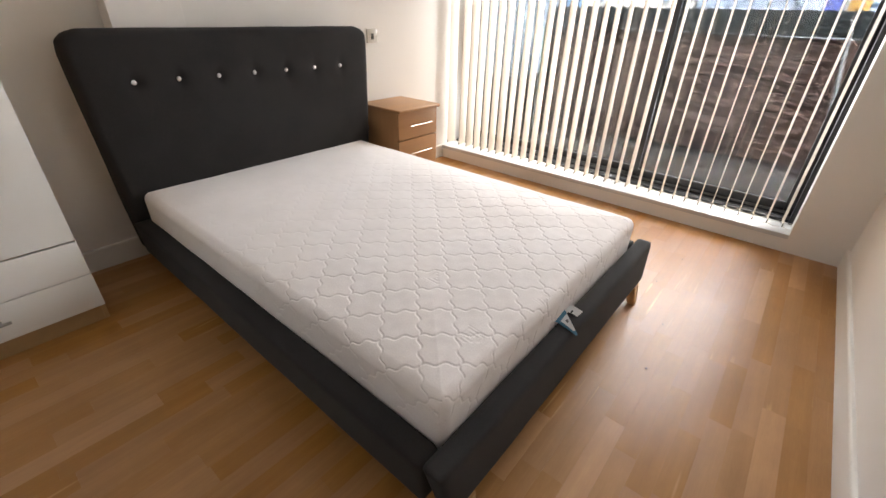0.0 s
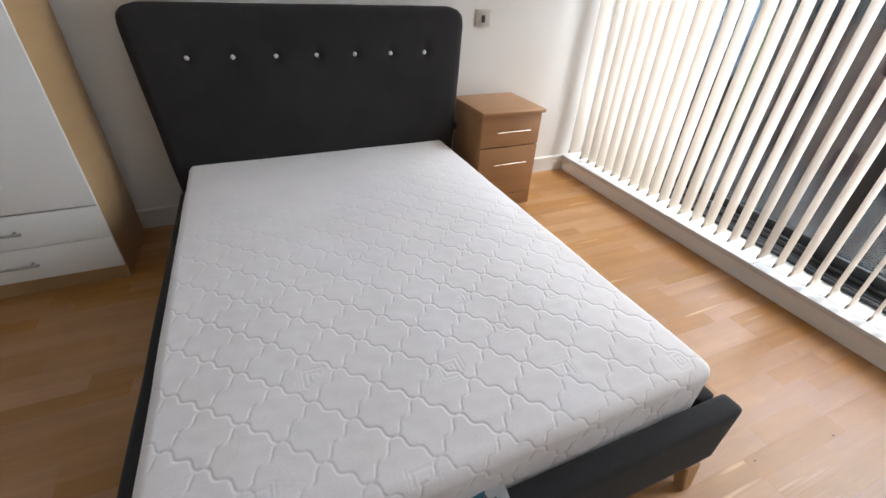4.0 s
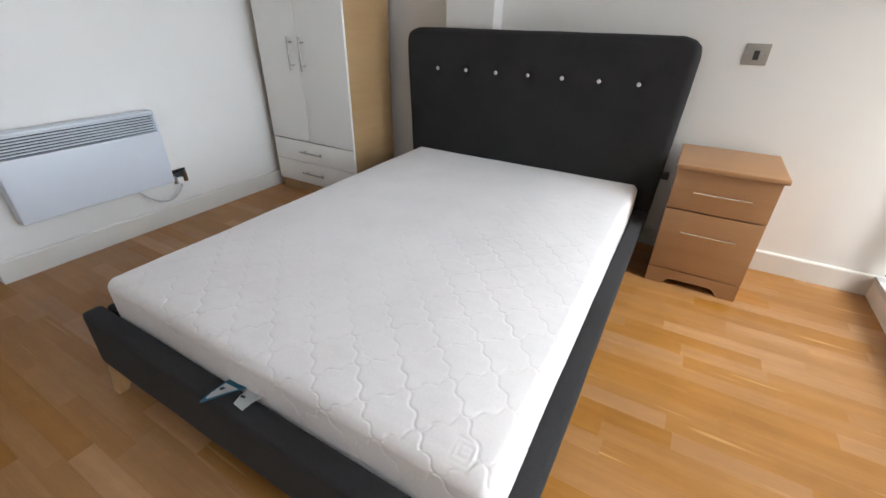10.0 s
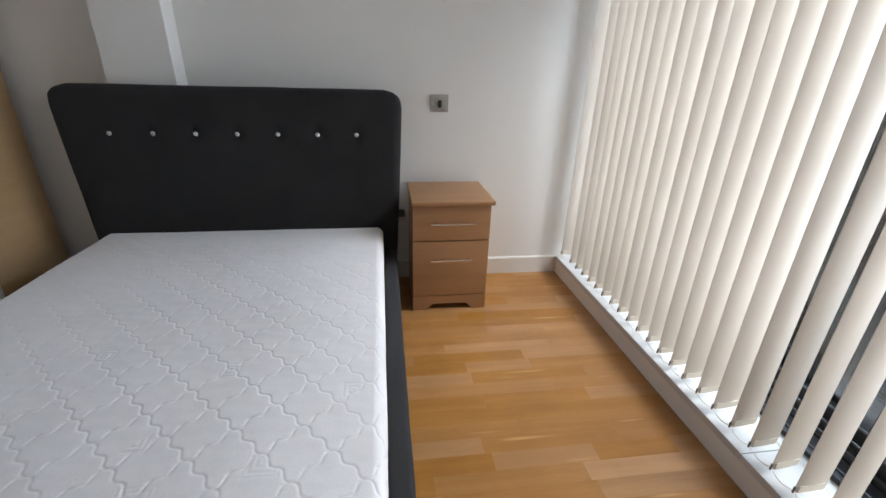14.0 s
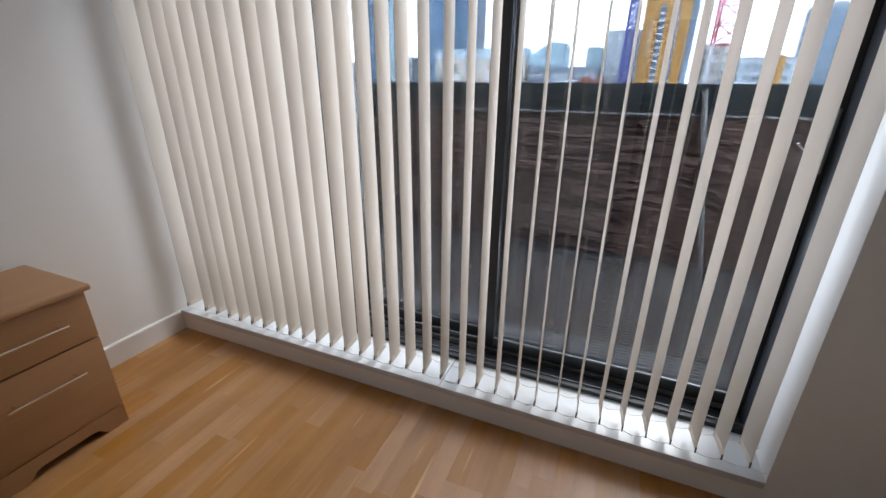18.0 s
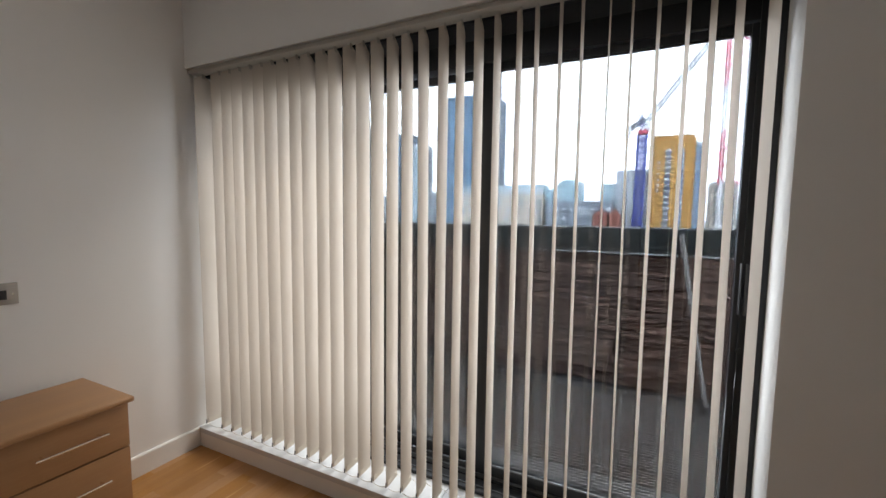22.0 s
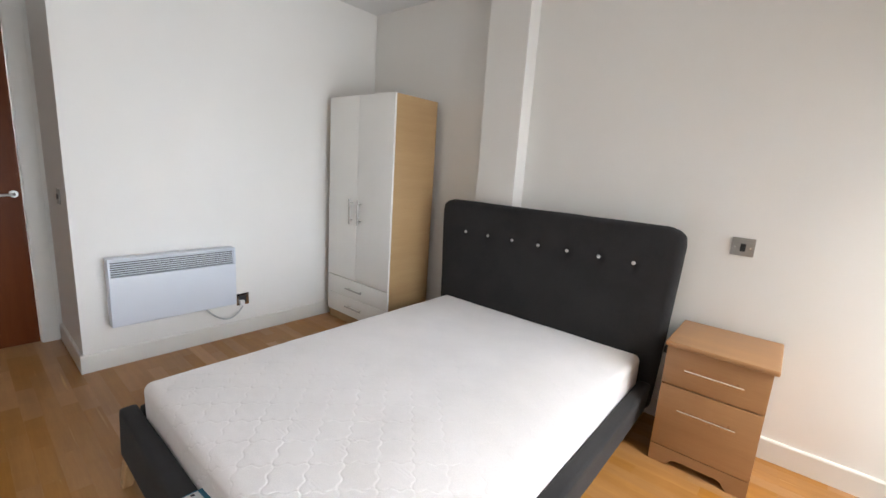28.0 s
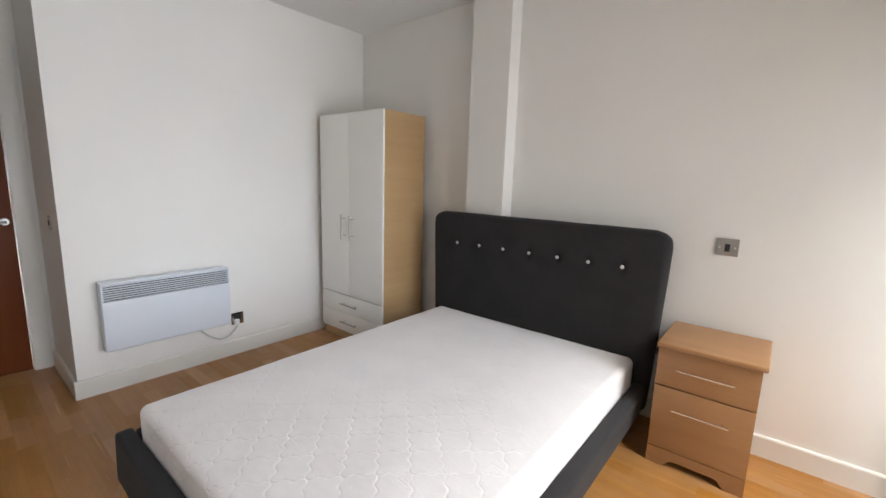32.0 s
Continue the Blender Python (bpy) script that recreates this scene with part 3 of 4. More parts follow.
lb = cb - 0.052 * np.sin(4 * math.pi * ca)
da, db = np.abs(la - np.round(la)) * 0.1, np.abs(lb - np.round(lb)) * 0.1
groove_a = 0.86 * np.exp(-(da / 0.0018) ** 2) + 0.14 * np.exp(-(da / 0.007))
groove_b = 0.86 * np.exp(-(db / 0.0018) ** 2) + 0.14 * np.exp(-(db / 0.007))
slack = np.array([noise.noise(Vector((p[0] * 9, p[1] * 9, 2))) for p in v])
skipped = np.exp(-((np.abs(ca - np.floor(ca) - 0.5) / (0.085 + 0.05 * slack)) ** 2))
puff = 1 - np.maximum(groove_a, groove_b * np.clip(0.96 + 0.35 * slack, 0.65, 1.0) * (1 - 0.7 * skipped))
lump = np.array([noise.noise(Vector((p[0] * 3.1, p[1] * 3.1, 4))) for p in v])
wear = np.array([noise.noise(Vector((p[0] * 1.7 + 5, p[1] * 1.7, 0))) for p in v])
worn = np.clip(1.0 - np.clip((v[:, 1] + 0.40) / 0.80, 0, 1) * 0.74 + 0.35 * wear, 0.10, 1.0)
crease = np.array([noise.noise(Vector((p[0] * 22, p[1] * 34, p[2] * 22))) for p in v])
depth = (puff - 1) * 0.0029 * worn + lump * 0.004 + crease * 0.0007
# a few stitched square motifs
MOTIFS = ((0.003, -2.068), (-0.305, -1.995), (-0.160, -1.748), (0.284, -1.604), (0.156, -1.840), (0.349, -1.756), (0.572, -1.689), (0.422, -1.950), (0.744, -2.03), (0.412, -1.379), (0.744, -1.478), (-0.28, -1.42), (0.05, -1.28))
for i, (mx, my) in enumerate(MOTIFS):
    px, py = v[:, 0] + BX + 0.005 - mx, v[:, 1] - 1.143 - my
    q = np.maximum(np.abs(px), np.abs(py))
    keep = (q < 0.036) & (nrm[:, 2] > 0.8) & (px * (1 if i % 2 else -1) + py * (1 if i % 3 else -1) > -0.045 + 0.018 * (i % 4))
    depth = depth - np.where(keep, 0.0008 * (0.5 + 0.5 * np.cos(q / 0.0125 * 2 * math.pi)), 0)
depth = np.where(nrm[:, 2] < -0.3, 0, depth)
# the filling swells towards the middle
inset = np.clip(np.minimum(MW / 2 - np.abs(v[:, 0]), ML / 2 - np.abs(v[:, 1])) / 0.36, 0, 1)
v[:, 2] += 0.022 * (1 - (1 - inset) ** 2) * (v[:, 2] > MH * 0.5)
sheet_part("cover", v + nrm * depth[:, None], faces, TICKING, mattress, "white quilted ticking cover")
bm = bmesh.new()
loop = []
for a in range(0, 96):
    f = a / 96 * 2 * math.pi
    sx, sy = math.cos(f), math.sin(f)
    k = 1 / max(abs(sx) / (MW / 2), abs(sy) / (ML / 2))
    loop.append((max(-MW / 2 + 0.006, min(MW / 2 - 0.006, sx * k)), max(-ML / 2 + 0.006, min(ML / 2 - 0.006, sy * k)), 0.020))
tube(bm, loop + [loop[0]], 0.006, 8)
part("piping", bm, TICKING, mattress)


def cloth_piece(corners, sag):
    """A small limp piece of cloth spanned between four corners."""
    bm = bmesh.new()
    a, b, c, d = (Vector(p) - Vector((BX + 0.006, -1.143, 0.189)) for p in corners)
    grid = []
    for i in range(7):
        u = i / 6
        p, q = a.lerp(d, u), b.lerp(c, u)
        grid.append([bm.verts.new(p.lerp(q, k / 4) + Vector((0, 0, sag * math.sin(math.pi * u) * (0.5 + math.cos(k * 1.3))))) for k in range(5)])
    for r0, r1 in zip(grid, grid[1:]):
        for k in range(4):
            bm.faces.new((r0[k], r0[k + 1], r1[k + 1], r1[k]))
    bmesh.ops.solidify(bm, geom=list(bm.faces), thickness=0.0008)
    return bm


lab = part("care_label", cloth_piece(((0.065, -2.083, 0.2900), (0.139, -2.083, 0.2960), (0.063, -2.169, 0.2810), (0.056, -2.166, 0.2810)), 0.002), TAG_BLUE, mattress, "blue folded sewn-in care label")
part("printed_panel", cloth_piece(((0.073, -2.100, 0.2945), (0.123, -2.098, 0.2975), (0.071, -2.156, 0.2875), (0.064, -2.152, 0.2870)), 0.001), TAG_WHITE, lab, "white printed panel of the label")
part("print_mark", cloth_piece(((0.081, -2.114, 0.2985), (0.093, -2.113, 0.2992), (0.087, -2.124, 0.2972), (0.078, -2.123, 0.2965)), 0.0), BLACK, lab)
lab = part("care_label", cloth_piece(((0.137, -2.083, 0.2890), (0.189, -2.083, 0.2890), (0.181, -2.134, 0.2880), (0.142, -2.130, 0.2875)), 0.003), TAG_WHITE, mattress, "white folded sewn-in care label")
part("print_mark", cloth_piece(((0.141, -2.104, 0.2925), (0.155, -2.102, 0.2940), (0.158, -2.108, 0.2940), (0.143, -2.110, 0.2925)), 0.0), BLACK, lab)

# ---- bedside cabinet ----
night = thing("bedside_cabinet", (1.162, -0.262, 0), "oak-effect bedside cabinet with two drawers beside the bed", "bedside cabinet")
part("top", boxed(-0.203, 0.213, -0.180, 0.232, 0.586, 0.608, 0.007, 3), NIGHT_OAK, night)
for x in (-0.195, 0.180):
    part("side_panel", boxed(x, x + 0.016, -0.142, 0.222, 0.0, 0.5855, 0.001), NIGHT_SIDE, night)
part("back_panel", boxed(-0.179, 0.180, 0.212, 0.220, 0.03, 0.585), NIGHT_SIDE, night)
part("bottom_panel", boxed(-0.179, 0.180, -0.14, 0.211, 0.075, 0.09), NIGHT_SIDE, night)
for z0, z1, hz in ((0.4010, 0.584, 0.495), (0.087, 0.3945, 0.299)):
    dr = part("drawer", boxed(-0.195, 0.196, -0.161, -0.1425, z0, z1, 0.002), NIGHT_OAK, night)
    hd = part("handle", tubed([(-0.108, -0.190, hz), (0.112, -0.190, hz)], 0.0055, 12), NICKEL, dr, "slim brushed steel bar handle")
    for hx in (-0.085, 0.087):
        part("post", tubed([(hx, -0.1612, hz), (hx, -0.190, hz)], 0.004, 8), NICKEL, hd)
bm = bmesh.new()
edge = [(-0.195, 0.0), (-0.125, 0.0), (-0.112, 0.012), (-0.098, 0.030), (-0.080, 0.036), (0.080, 0.036), (0.098, 0.030), (0.112, 0.012), (0.125, 0.0), (0.196, 0.0), (0.196, 0.0825), (-0.195, 0.0825)]
prism(bm, edge, "y", -0.161, -0.1425)
part("plinth", bm, NIGHT_OAK, night, "shaped oak-effect plinth")

# ---- wardrobe ----
ward = thing("wardrobe", (-1.230, -0.257, 0), "white two-door wardrobe with oak-effect sides and drawers", "wardrobe")
WX0, WX1 = -0.371, 0.369
part("side_panel", boxed(WX0, WX0 + 0.016, -0.222, 0.188, 0, 1.785, 0.001), PALE_OAK, ward, "pale oak-effect side panel")
part("side_panel", boxed(WX1 - 0.016, WX1, -0.222, 0.188, 0, 1.785, 0.001), PALE_OAK, ward, "pale oak-effect side panel")
part("top_panel", boxed(WX0 + 0.0165, WX1 - 0.0165, -0.222, 0.188, 1.768, 1.784), PALE_OAK, ward)
part("back_panel", boxed(WX0 + 0.0165, WX1 - 0.0165, 0.178, 0.186, 0.05, 1.767), PALE_OAK, ward)
part("shelf", boxed(WX0 + 0.0165, WX1 - 0.0165, -0.19, 0.177, 0.372, 0.386), PALE_OAK, ward)
part("plinth", boxed(WX0 + 0.0165, WX1 - 0.0165, -0.221, -0.205, 0, 0.076, 0.001), PALE_OAK, ward, "pale oak-effect plinth")
for x0, x1, hx in ((WX0, -0.0162, -0.060), (-0.0138, WX1, 0.040)):
    dd = part("door", boxed(x0, x1, -0.241, -0.2235, 0.386, 1.786, 0.002), WHITE_LAMINATE, ward, "glossy white laminate door")
    hd = part("handle", tubed([(hx, -0.276, 0.838), (hx, -0.276, 1.030)], 0.0068, 12), STEEL_UP, dd, "brushed steel bar handle")
    for hz in (0.868, 1.000):
        part("post", tubed([(hx, -0.2412, hz), (hx, -0.276, hz)], 0.0045, 8), STEEL_UP, hd)
for z0, z1, hz in ((0.2325, 0.3785, 0.310), (0.077, 0.2290, 0.160)):
    dr = part("drawer", boxed(WX0, WX1, -0.241, -0.2235, z0, z1, 0.002), WHITE_LAMINATE, ward, "glossy white laminate drawer front")
    hd = part("handle", tubed([(-0.098, -0.270, hz), (0.098, -0.270, hz)], 0.006, 12), STEEL, dr, "brushed steel bar handle")
    for px in (-0.070, 0.070):
        part("post", tubed([(px, -0.2412, hz), (px, -0.270, hz)], 0.0045, 8), STEEL, hd)
part("edge_strip", boxed(WX1 - 0.0005, WX1 + 0.0008, -0.241, -0.226, 0.079, 1.786), EDGE_BAND, ward, "white door edging")

# ---- panel heater ----
heater = thing("panel_heater", (WEST, -1.620, 0.272), "white wall-mounted electric panel heater with grille", "heater")
part("body", boxed(0.022, 0.100, -0.352, 0.352, 0.0, 0.297, 0.006, 3), ENAMEL, heater)
part("top_cap", boxed(0.022, 0.100, -0.352, 0.352, 0.393, 0.406, 0.004), ENAMEL, heater)
for y in (-0.352, 0.340):
    part("end_cap", boxed(0.022, 0.100, y, y + 0.012, 0.2975, 0.3925, 0.002), ENAMEL, heater)
# near-black block: shade of the louvre gaps put into its colour
part("grille_shade", boxed(0.03, 0.078, -0.339, 0.339, 0.298, 0.392), HEATER_SHADE, heater, "near-black block standing in for shade behind the grille")
for i in range(7):
    z = 0.302 + i * 0.0132
    part("louvre", boxed(0.086, 0.0985, -0.339, 0.339, z + 0.004, z + 0.0105, 0.001), ENAMEL, heater)
for y in (-0.22, 0.22):
    part("wall_bracket", boxed(0.0003, 0.0215, y - 0.015, y + 0.015, 0.05, 0.36), STEEL_UP, heater)

socket = thing("wall_socket", (WEST, -1.186, 0.268), "polished steel wall socket with white plug below", "socket")
part("plate", boxed(0.0003, 0.006, -0.044, 0.044, -0.044, 0.044, 0.002), CHROME, socket)
part("insert", boxed(0.006, 0.008, -0.026, 0.026, -0.026, 0.026, 0.001), BLACK, socket)
part("rocker", boxed(0.008, 0.012, 0.012, 0.022, 0.004, 0.022, 0.001), BLACK, socket)
plug = thing("plug", (WEST, -1.194, 0.250), "white moulded plug with cable to the heater", "plug")
part("body", boxed(0.0085, 0.036, -0.022, 0.012, -0.020, 0.016, 0.007, 3), WHITE_PLASTIC, plug)
cable_pts = []
for i in range(25):
    f = i / 24
    cable_pts.append((0.03 + 0.03 * math.sin(f * 3.1) + 0.02 * f, -0.004 - 0.265 * f, -0.026 - 0.075 * math.sin(math.pi * min(1, f * 1.05)) ** 0.8 + 0.035 * f))
part("cable", tubed(cable_pts, 0.0055, 8), CABLE, plug, "white flexible mains cable")

isolator = thing("wall_outlet", (1.139, 0, 1.029), "square brushed steel outlet plate on the wall", "outlet")
part("plate", boxed(-0.048, 0.048, -0.007, -0.0003, -0.044, 0.044, 0.003), STEEL, isolator)
part("rocker", boxed(-0.010, 0.012, -0.010, -0.007, -0.022, 0.016, 0.001), BLACK, isolator)
part("rocker_key", boxed(-0.006, 0.008, -0.013, -0.010, -0.018, 0.000, 0.001), BLACK, isolator)
for x in (-0.032, 0.032):
    part("screw", tubed([(x, -0.0075, -0.003), (x, -0.0066, -0.003)], 0.004, 12), CHROME, isolator)

# ---- window ----
GX = 2.20
window = thing("window_1", (GX, -1.34, 0), "wide dark aluminium sliding window with clear glass", "window", kind="structure")
W0, W1 = WIN_S + 1.34, WIN_N + 1.34
for y0, y1, z0, z1 in ((W0, W0 + 0.05, 0.06, 2.19), (W1 - 0.05, W1, 0.06, 2.19), (W0 + 0.05, W1 - 0.05, 2.03, 2.19), (W0 + 0.05, W1 - 0.05, 0.06, 0.135)):
    part("window_frame", boxed(0.0, 0.13, y0, y1, z0, z1, 0.003), ANODISED, window, "dark grey aluminium frame member")
part("jamb_liner", boxed(-0.108, -0.001, W0, W0 + 0.022, 0.1105, 2.127, 0.002), ANODISED, window, "dark grey aluminium jamb liner")
part("bottom_liner", boxed(-0.085, -0.001, W0 + 0.023, W1 - 0.023, 0.1105, 0.128, 0.002), ANODISED, window, "dark grey aluminium bottom liner")
part("liner_rib", boxed(-0.060, -0.055, W0 + 0.023, W1 - 0.023, 0.1282, 0.134), ALU, window, "grey aluminium rib")
for i, x in enumerate((0.012, 0.062, 0.112)):
    part("track_rib", boxed(x, x + 0.008, W0 + 0.05, W1 - 0.05, 0.135, 0.147), ALU, window, "grey aluminium sliding track")


def sash(x, y0, y1, stile0, stile1):
    z0, z1, rail = 0.15, 2.025, 0.05
    s = part("sash", boxed(x, x + 0.04, y0, y0 + stile0, z0, z1, 0.003), ANODISED, window, "dark grey aluminium sliding sash")
    part("stile", boxed(x, x + 0.04, y1 - stile1, y1, z0, z1, 0.003), ANODISED, s)
    part("bottom_rail", boxed(x, x + 0.04, y0 + stile0, y1 - stile1, z0, z0 + rail, 0.003), ANODISED, s)
    part("top_rail", boxed(x, x + 0.04, y0 + stile0, y1 - stile1, z1 - 0.03, z1, 0.003), ANODISED, s)
    part("glazing_bead", boxed(x - 0.001, x + 0.006, y0 + stile0, y1 - stile1, z0 + rail, z0 + rail + 0.006), ALU, s)
    g = part("pane", boxed(x + 0.014, x + 0.020, y0 + stile0, y1 - stile1, z0 + rail, z1 - 0.03), GLASS, s, "clear glass pane", False)
    g.visible_shadow = False
    g = part("pane", boxed(x + 0.030, x + 0.034, y0 + stile0, y1 - stile1, z0 + rail, z1 - 0.03), GLASS, s, "clear glass pane", False)
    g.visible_shadow = False
    return s


MUL = -1.652 + 1.34
s1 = sash(0.01, W0 + 0.012, MUL + 0.028, 0.058, 0.060)
sash(0.07, MUL - 0.026, W1 - 0.012, 0.058, 0.058)
part("interlock", boxed(0.05, 0.068, MUL - 0.046, MUL - 0.033, 0.15, 2.02, 0.002), ALU, window, "grey aluminium interlock strip")
hp = part("pull_handle", boxed(0.002, 0.0095, W0 + 0.012, W0 + 0.036, 1.032, 1.212, 0.002), ALU_PALE, s1, "pale grey metal lock plate")
part("pull_edge", boxed(-0.022, 0.0095, W0 + 0.0365, W0 + 0.0415, 1.032, 1.212, 0.0015), ALU, hp)
part("recess", boxed(0.006, 0.0097, W0 + 0.042, W0 + 0.054, 1.034, 1.210), BLACK, hp, "dark finger recess")
part("pull_lip", boxed(-0.016, 0.0095, W0 + 0.0545, W0 + 0.0575, 1.032, 1.212, 0.001), ALU, hp)
for z in (1.052, 1.192):
    part("screw", tubed([(0.0012, W0 + 0.022, z), (0.003, W0 + 0.022, z)], 0.0035, 10), BLACK, hp)
part("thumb_latch", tubed([(0.0095, W0 + 0.085, 1.09), (-0.012, W0 + 0.085, 1.09), (-0.016, W0 + 0.11, 1.115)], 0.004, 8), CHROME, s1, "small bright latch")
part("lock_cylinder", tubed([(0.0095, W0 + 0.042, 0.90), (-0.003, W0 + 0.042, 0.90)], 0.012, 16), BLACK, s1)

# dark strip added under the lintel; its colour stands in for the soffit's shade
part("head_shade_strip", boxed(-0.165, -0.002, W0 + 0.002, W1 - 0.002, 2.128, 2.1445), ANODISED, window, "added dark strip standing in for the soffit's shade")

# ---- vertical blind ----
blind = thing("vertical_blind", (1.978, -1.34, 0), "cream vertical slat blind hanging open across the window", "blind")
part("head_rail", boxed(-0.046, 0.022, W0 + 0.005, W1 - 0.005, 2.121, 2.141, 0.003), RAIL, blind, "cream enamelled head rail, darkened for the lintel's shade")
part("rail_lip", boxed(-0.048, -0.0465, W0 + 0.005, W1 - 0.005, 2.125, 2.130), RAIL, blind)
for y in (-0.9, -0.05, 0.85):
    part("rail_bracket", boxed(-0.026, 0.02, y - 0.012, y + 0.012, 2.1412, 2.1449), WHITE_PLASTIC, blind)
SLAT_H, SLAT_W, SAG = 1.966, 0.105, 0.0045
bm = bmesh.new()
outline = []
for i in range(9):
    u = -1 + 2 * i / 8
    outline.append((u * SLAT_W / 2, -SAG * (1 - u * u)))
outline += [(x, y - 0.0007) for x, y in reversed(outline)]
n_out = len(outline)
trim = [max(0.0, abs(x) - 0.016) * 0.62 for x, y in outline]
lo = [bm.verts.new((x, y, 0)) for x, y in outline]
mid = [bm.verts.new((x, y, SLAT_H - 0.024)) for x, y in outline]
hi = [bm.verts.new((x, y, SLAT_H - d)) for (x, y), d in zip(outline, trim)]
for a, b in ((lo, mid), (mid, hi)):
    for i in range(n_out):
        bm.faces.new((a[i], b[i], b[(i + 1) % n_out], a[(i + 1) % n_out]))
for ring in (lo, hi):
    for i in range(8):
        bm.faces.new((ring[i], ring[i + 1], ring[n_out - 2 - i], ring[n_out - 1 - i]))
slat_me = finish(bm, "slat", BLIND, True)
weight_me = finish(boxed(-0.042, 0.042, -0.0050, -0.0012, 0.0015, 0.026, 0.0008), "slat_weight", WEIGHT)
bm = bmesh.new()
box(bm, -0.009, 0.009, -0.0065, -0.0025, SLAT_H - 0.012, SLAT_H + 0.014, 0.001)
hanger_me = finish(bm, "hanger", RAIL)
clip_me = finish(boxed(-0.054, -0.049, -0.0022, 0.0022, -0.001, 0.022, 0.0008), "chain_clip", CLIP)
COUNT = 34
rnd = random.Random(11)
tips = []
for i in range(COUNT):
    k = COUNT - 2 - i
    y = 1.34 - 2.604 - 0.007 * i / COUNT + (0.07484 * k + 0.00009 * k * k if i else 2.5355) + rnd.uniform(-0.002, 0.002)
    turn = radians(2.0 + 3.4 * i / COUNT + rnd.gauss(0, 1.1))
    m = Matrix.Translation((rnd.uniform(-0.001, 0.001), y, 0.144 + rnd.uniform(-0.001, 0.001))) @ Matrix.Rotation(turn, 4, "Z") @ Matrix.Rotation(radians(rnd.gauss(0, 0.12)), 4, "X")
    s = shared("slat", slat_me, blind, m)
    shared("slat_weight", weight_me, s, Matrix.Translation((0, -0.0002, -0.001)), "grey plastic bottom weight")
    shared("hanger", hanger_me, s, Matrix.Identity(4))
    shared("chain_clip", clip_me, s, Matrix.Identity(4), "dark grey chain clip")
    tips.append((m @ Vector((-0.051, 0, 0.008)), m @ Vector((0.051, 0, 0.008))))
for a, b in zip(tips, tips[1:]):
    for k in (0, 1):
        p, q = a[k], b[k]
        pts = [p.lerp(q, f) - Vector((0, 0, 0.014 * 4 * f * (1 - f))) for f in (i / 10 for i in range(11))]
        bm = bmesh.new()
        tube(bm, pts, 0.0011, 6)
        for c in pts[::1]:
            bmesh.ops.create_icosphere(bm, subdivisions=1, radius=0.0022, matrix=Matrix.Translation(c))
        part("bead_chain", bm, CHAIN, blind)
# pull cords at the north end
cords = thing("blind_cord", (2.0, -0.035, 0), "white control cord hanging beside the blind", "cord")
part("cord", tubed([(0.012, 0, 2.105), (0.010, 0.001, 1.2), (0.008, 0.0, 0.50), (0.004, -0.002, 0.42)], 0.0018, 6), WHITE_PLASTIC, cords)
part("toggle", tubed([(0.004, -0.002, 0.42), (0.004, -0.002, 0.37)], 0.006, 10), WHITE_PLASTIC, cords)

# ---- balcony ----
DECK_Z, PAR_X, PAR_T = -0.05, 4.15, 1.275
slab = structure("balcony_slab", boxed(2.34, 4.6, -6.2, 0.42, -0.4, DECK_Z - 0.03), MORTAR, "dark concrete slab under the balcony decking", "slab")
structure("outer_wall", boxed(2.10, 2.34, -6.2, SOUTH, -0.4, 2.68), WALL, "pale outer wall of the flat beside the window", "wall")
deck = thing("decking", (2.36, -2.9, DECK_Z), "weathered grooved brown timber decking on the balcony", "decking", kind="structure")
bm = bmesh.new()
prof = [(0, -0.028)]
for i in range(5):
    x = 0.002 + i * 0.028
    prof += [(x, -0.010), (x + 0.002, 0.0), (x + 0.014, 0.0), (x + 0.016, -0.010)]
prof += [(0.142, -0.010), (0.142, -0.028)]
prism(bm, prof, "y", -3.3, 3.2)
board_me = finish(bm, "deck_board", DECK)
# faces below the ridge tops take a darker second material
board_me.materials.append(DECK_GROOVE)
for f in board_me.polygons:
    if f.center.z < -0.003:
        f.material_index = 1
for i in range(12):
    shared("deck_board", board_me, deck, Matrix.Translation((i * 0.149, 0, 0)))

parapet = thing("parapet", (PAR_X, -2.9, DECK_Z), "dark brown rough block balcony parapet with metal capping", "parapet", kind="structure")
part("core", boxed(0.03, 0.32, -3.3, 3.12, -0.35, 1.12), MORTAR, parapet, "dark recessed joints")
cap = part("capping", boxed(-0.035, 0.36, -3.3, 3.14, 1.125, PAR_T - DECK_Z, 0.006), CAPPING, parapet, "black-green metal capping")
part("drip_edge", boxed(-0.042, -0.034, -3.3, 3.14, 1.115, 1.127), CAP_EDGE, cap, "thin pale drip edge")
part("end_face", boxed(-0.02, 0.34, 3.125, 3.16, -0.02, 1.12), MOSS, parapet, "mossy green rendered end")
blocks = []
rb = random.Random(5)
for k in range(6):
    w, h = 0.19 + 0.055 * k, 0.092
    bm = bmesh.new()
    box(bm, 0, 0.06, 0.004, w - 0.004, 0.004, h - 0.003)
    bmesh.ops.subdivide_edges(bm, edges=list(bm.edges), cuts=2, use_grid_fill=True)
    for vv in bm.verts:
        if vv.co.x < 0.05:
            vv.co.x += rb.uniform(-0.011, 0.011)
            vv.co.z += rb.uniform(-0.005, 0.005)
            vv.co.y += rb.uniform(-0.006, 0.006)
    blocks.append((w, finish(bm, "block", STONE)))
for row in range(12):
    y = -3.3 + rb.uniform(-0.2, 0)
    while y < 3.0:
        w, me = blocks[rb.randrange(6)]
        if y + w > 3.14:
            break
        shared("block", me, parapet, Matrix.Translation((rb.uniform(-0.010, 0.012), y, 0.006 + row * 0.0925)))
        y += w
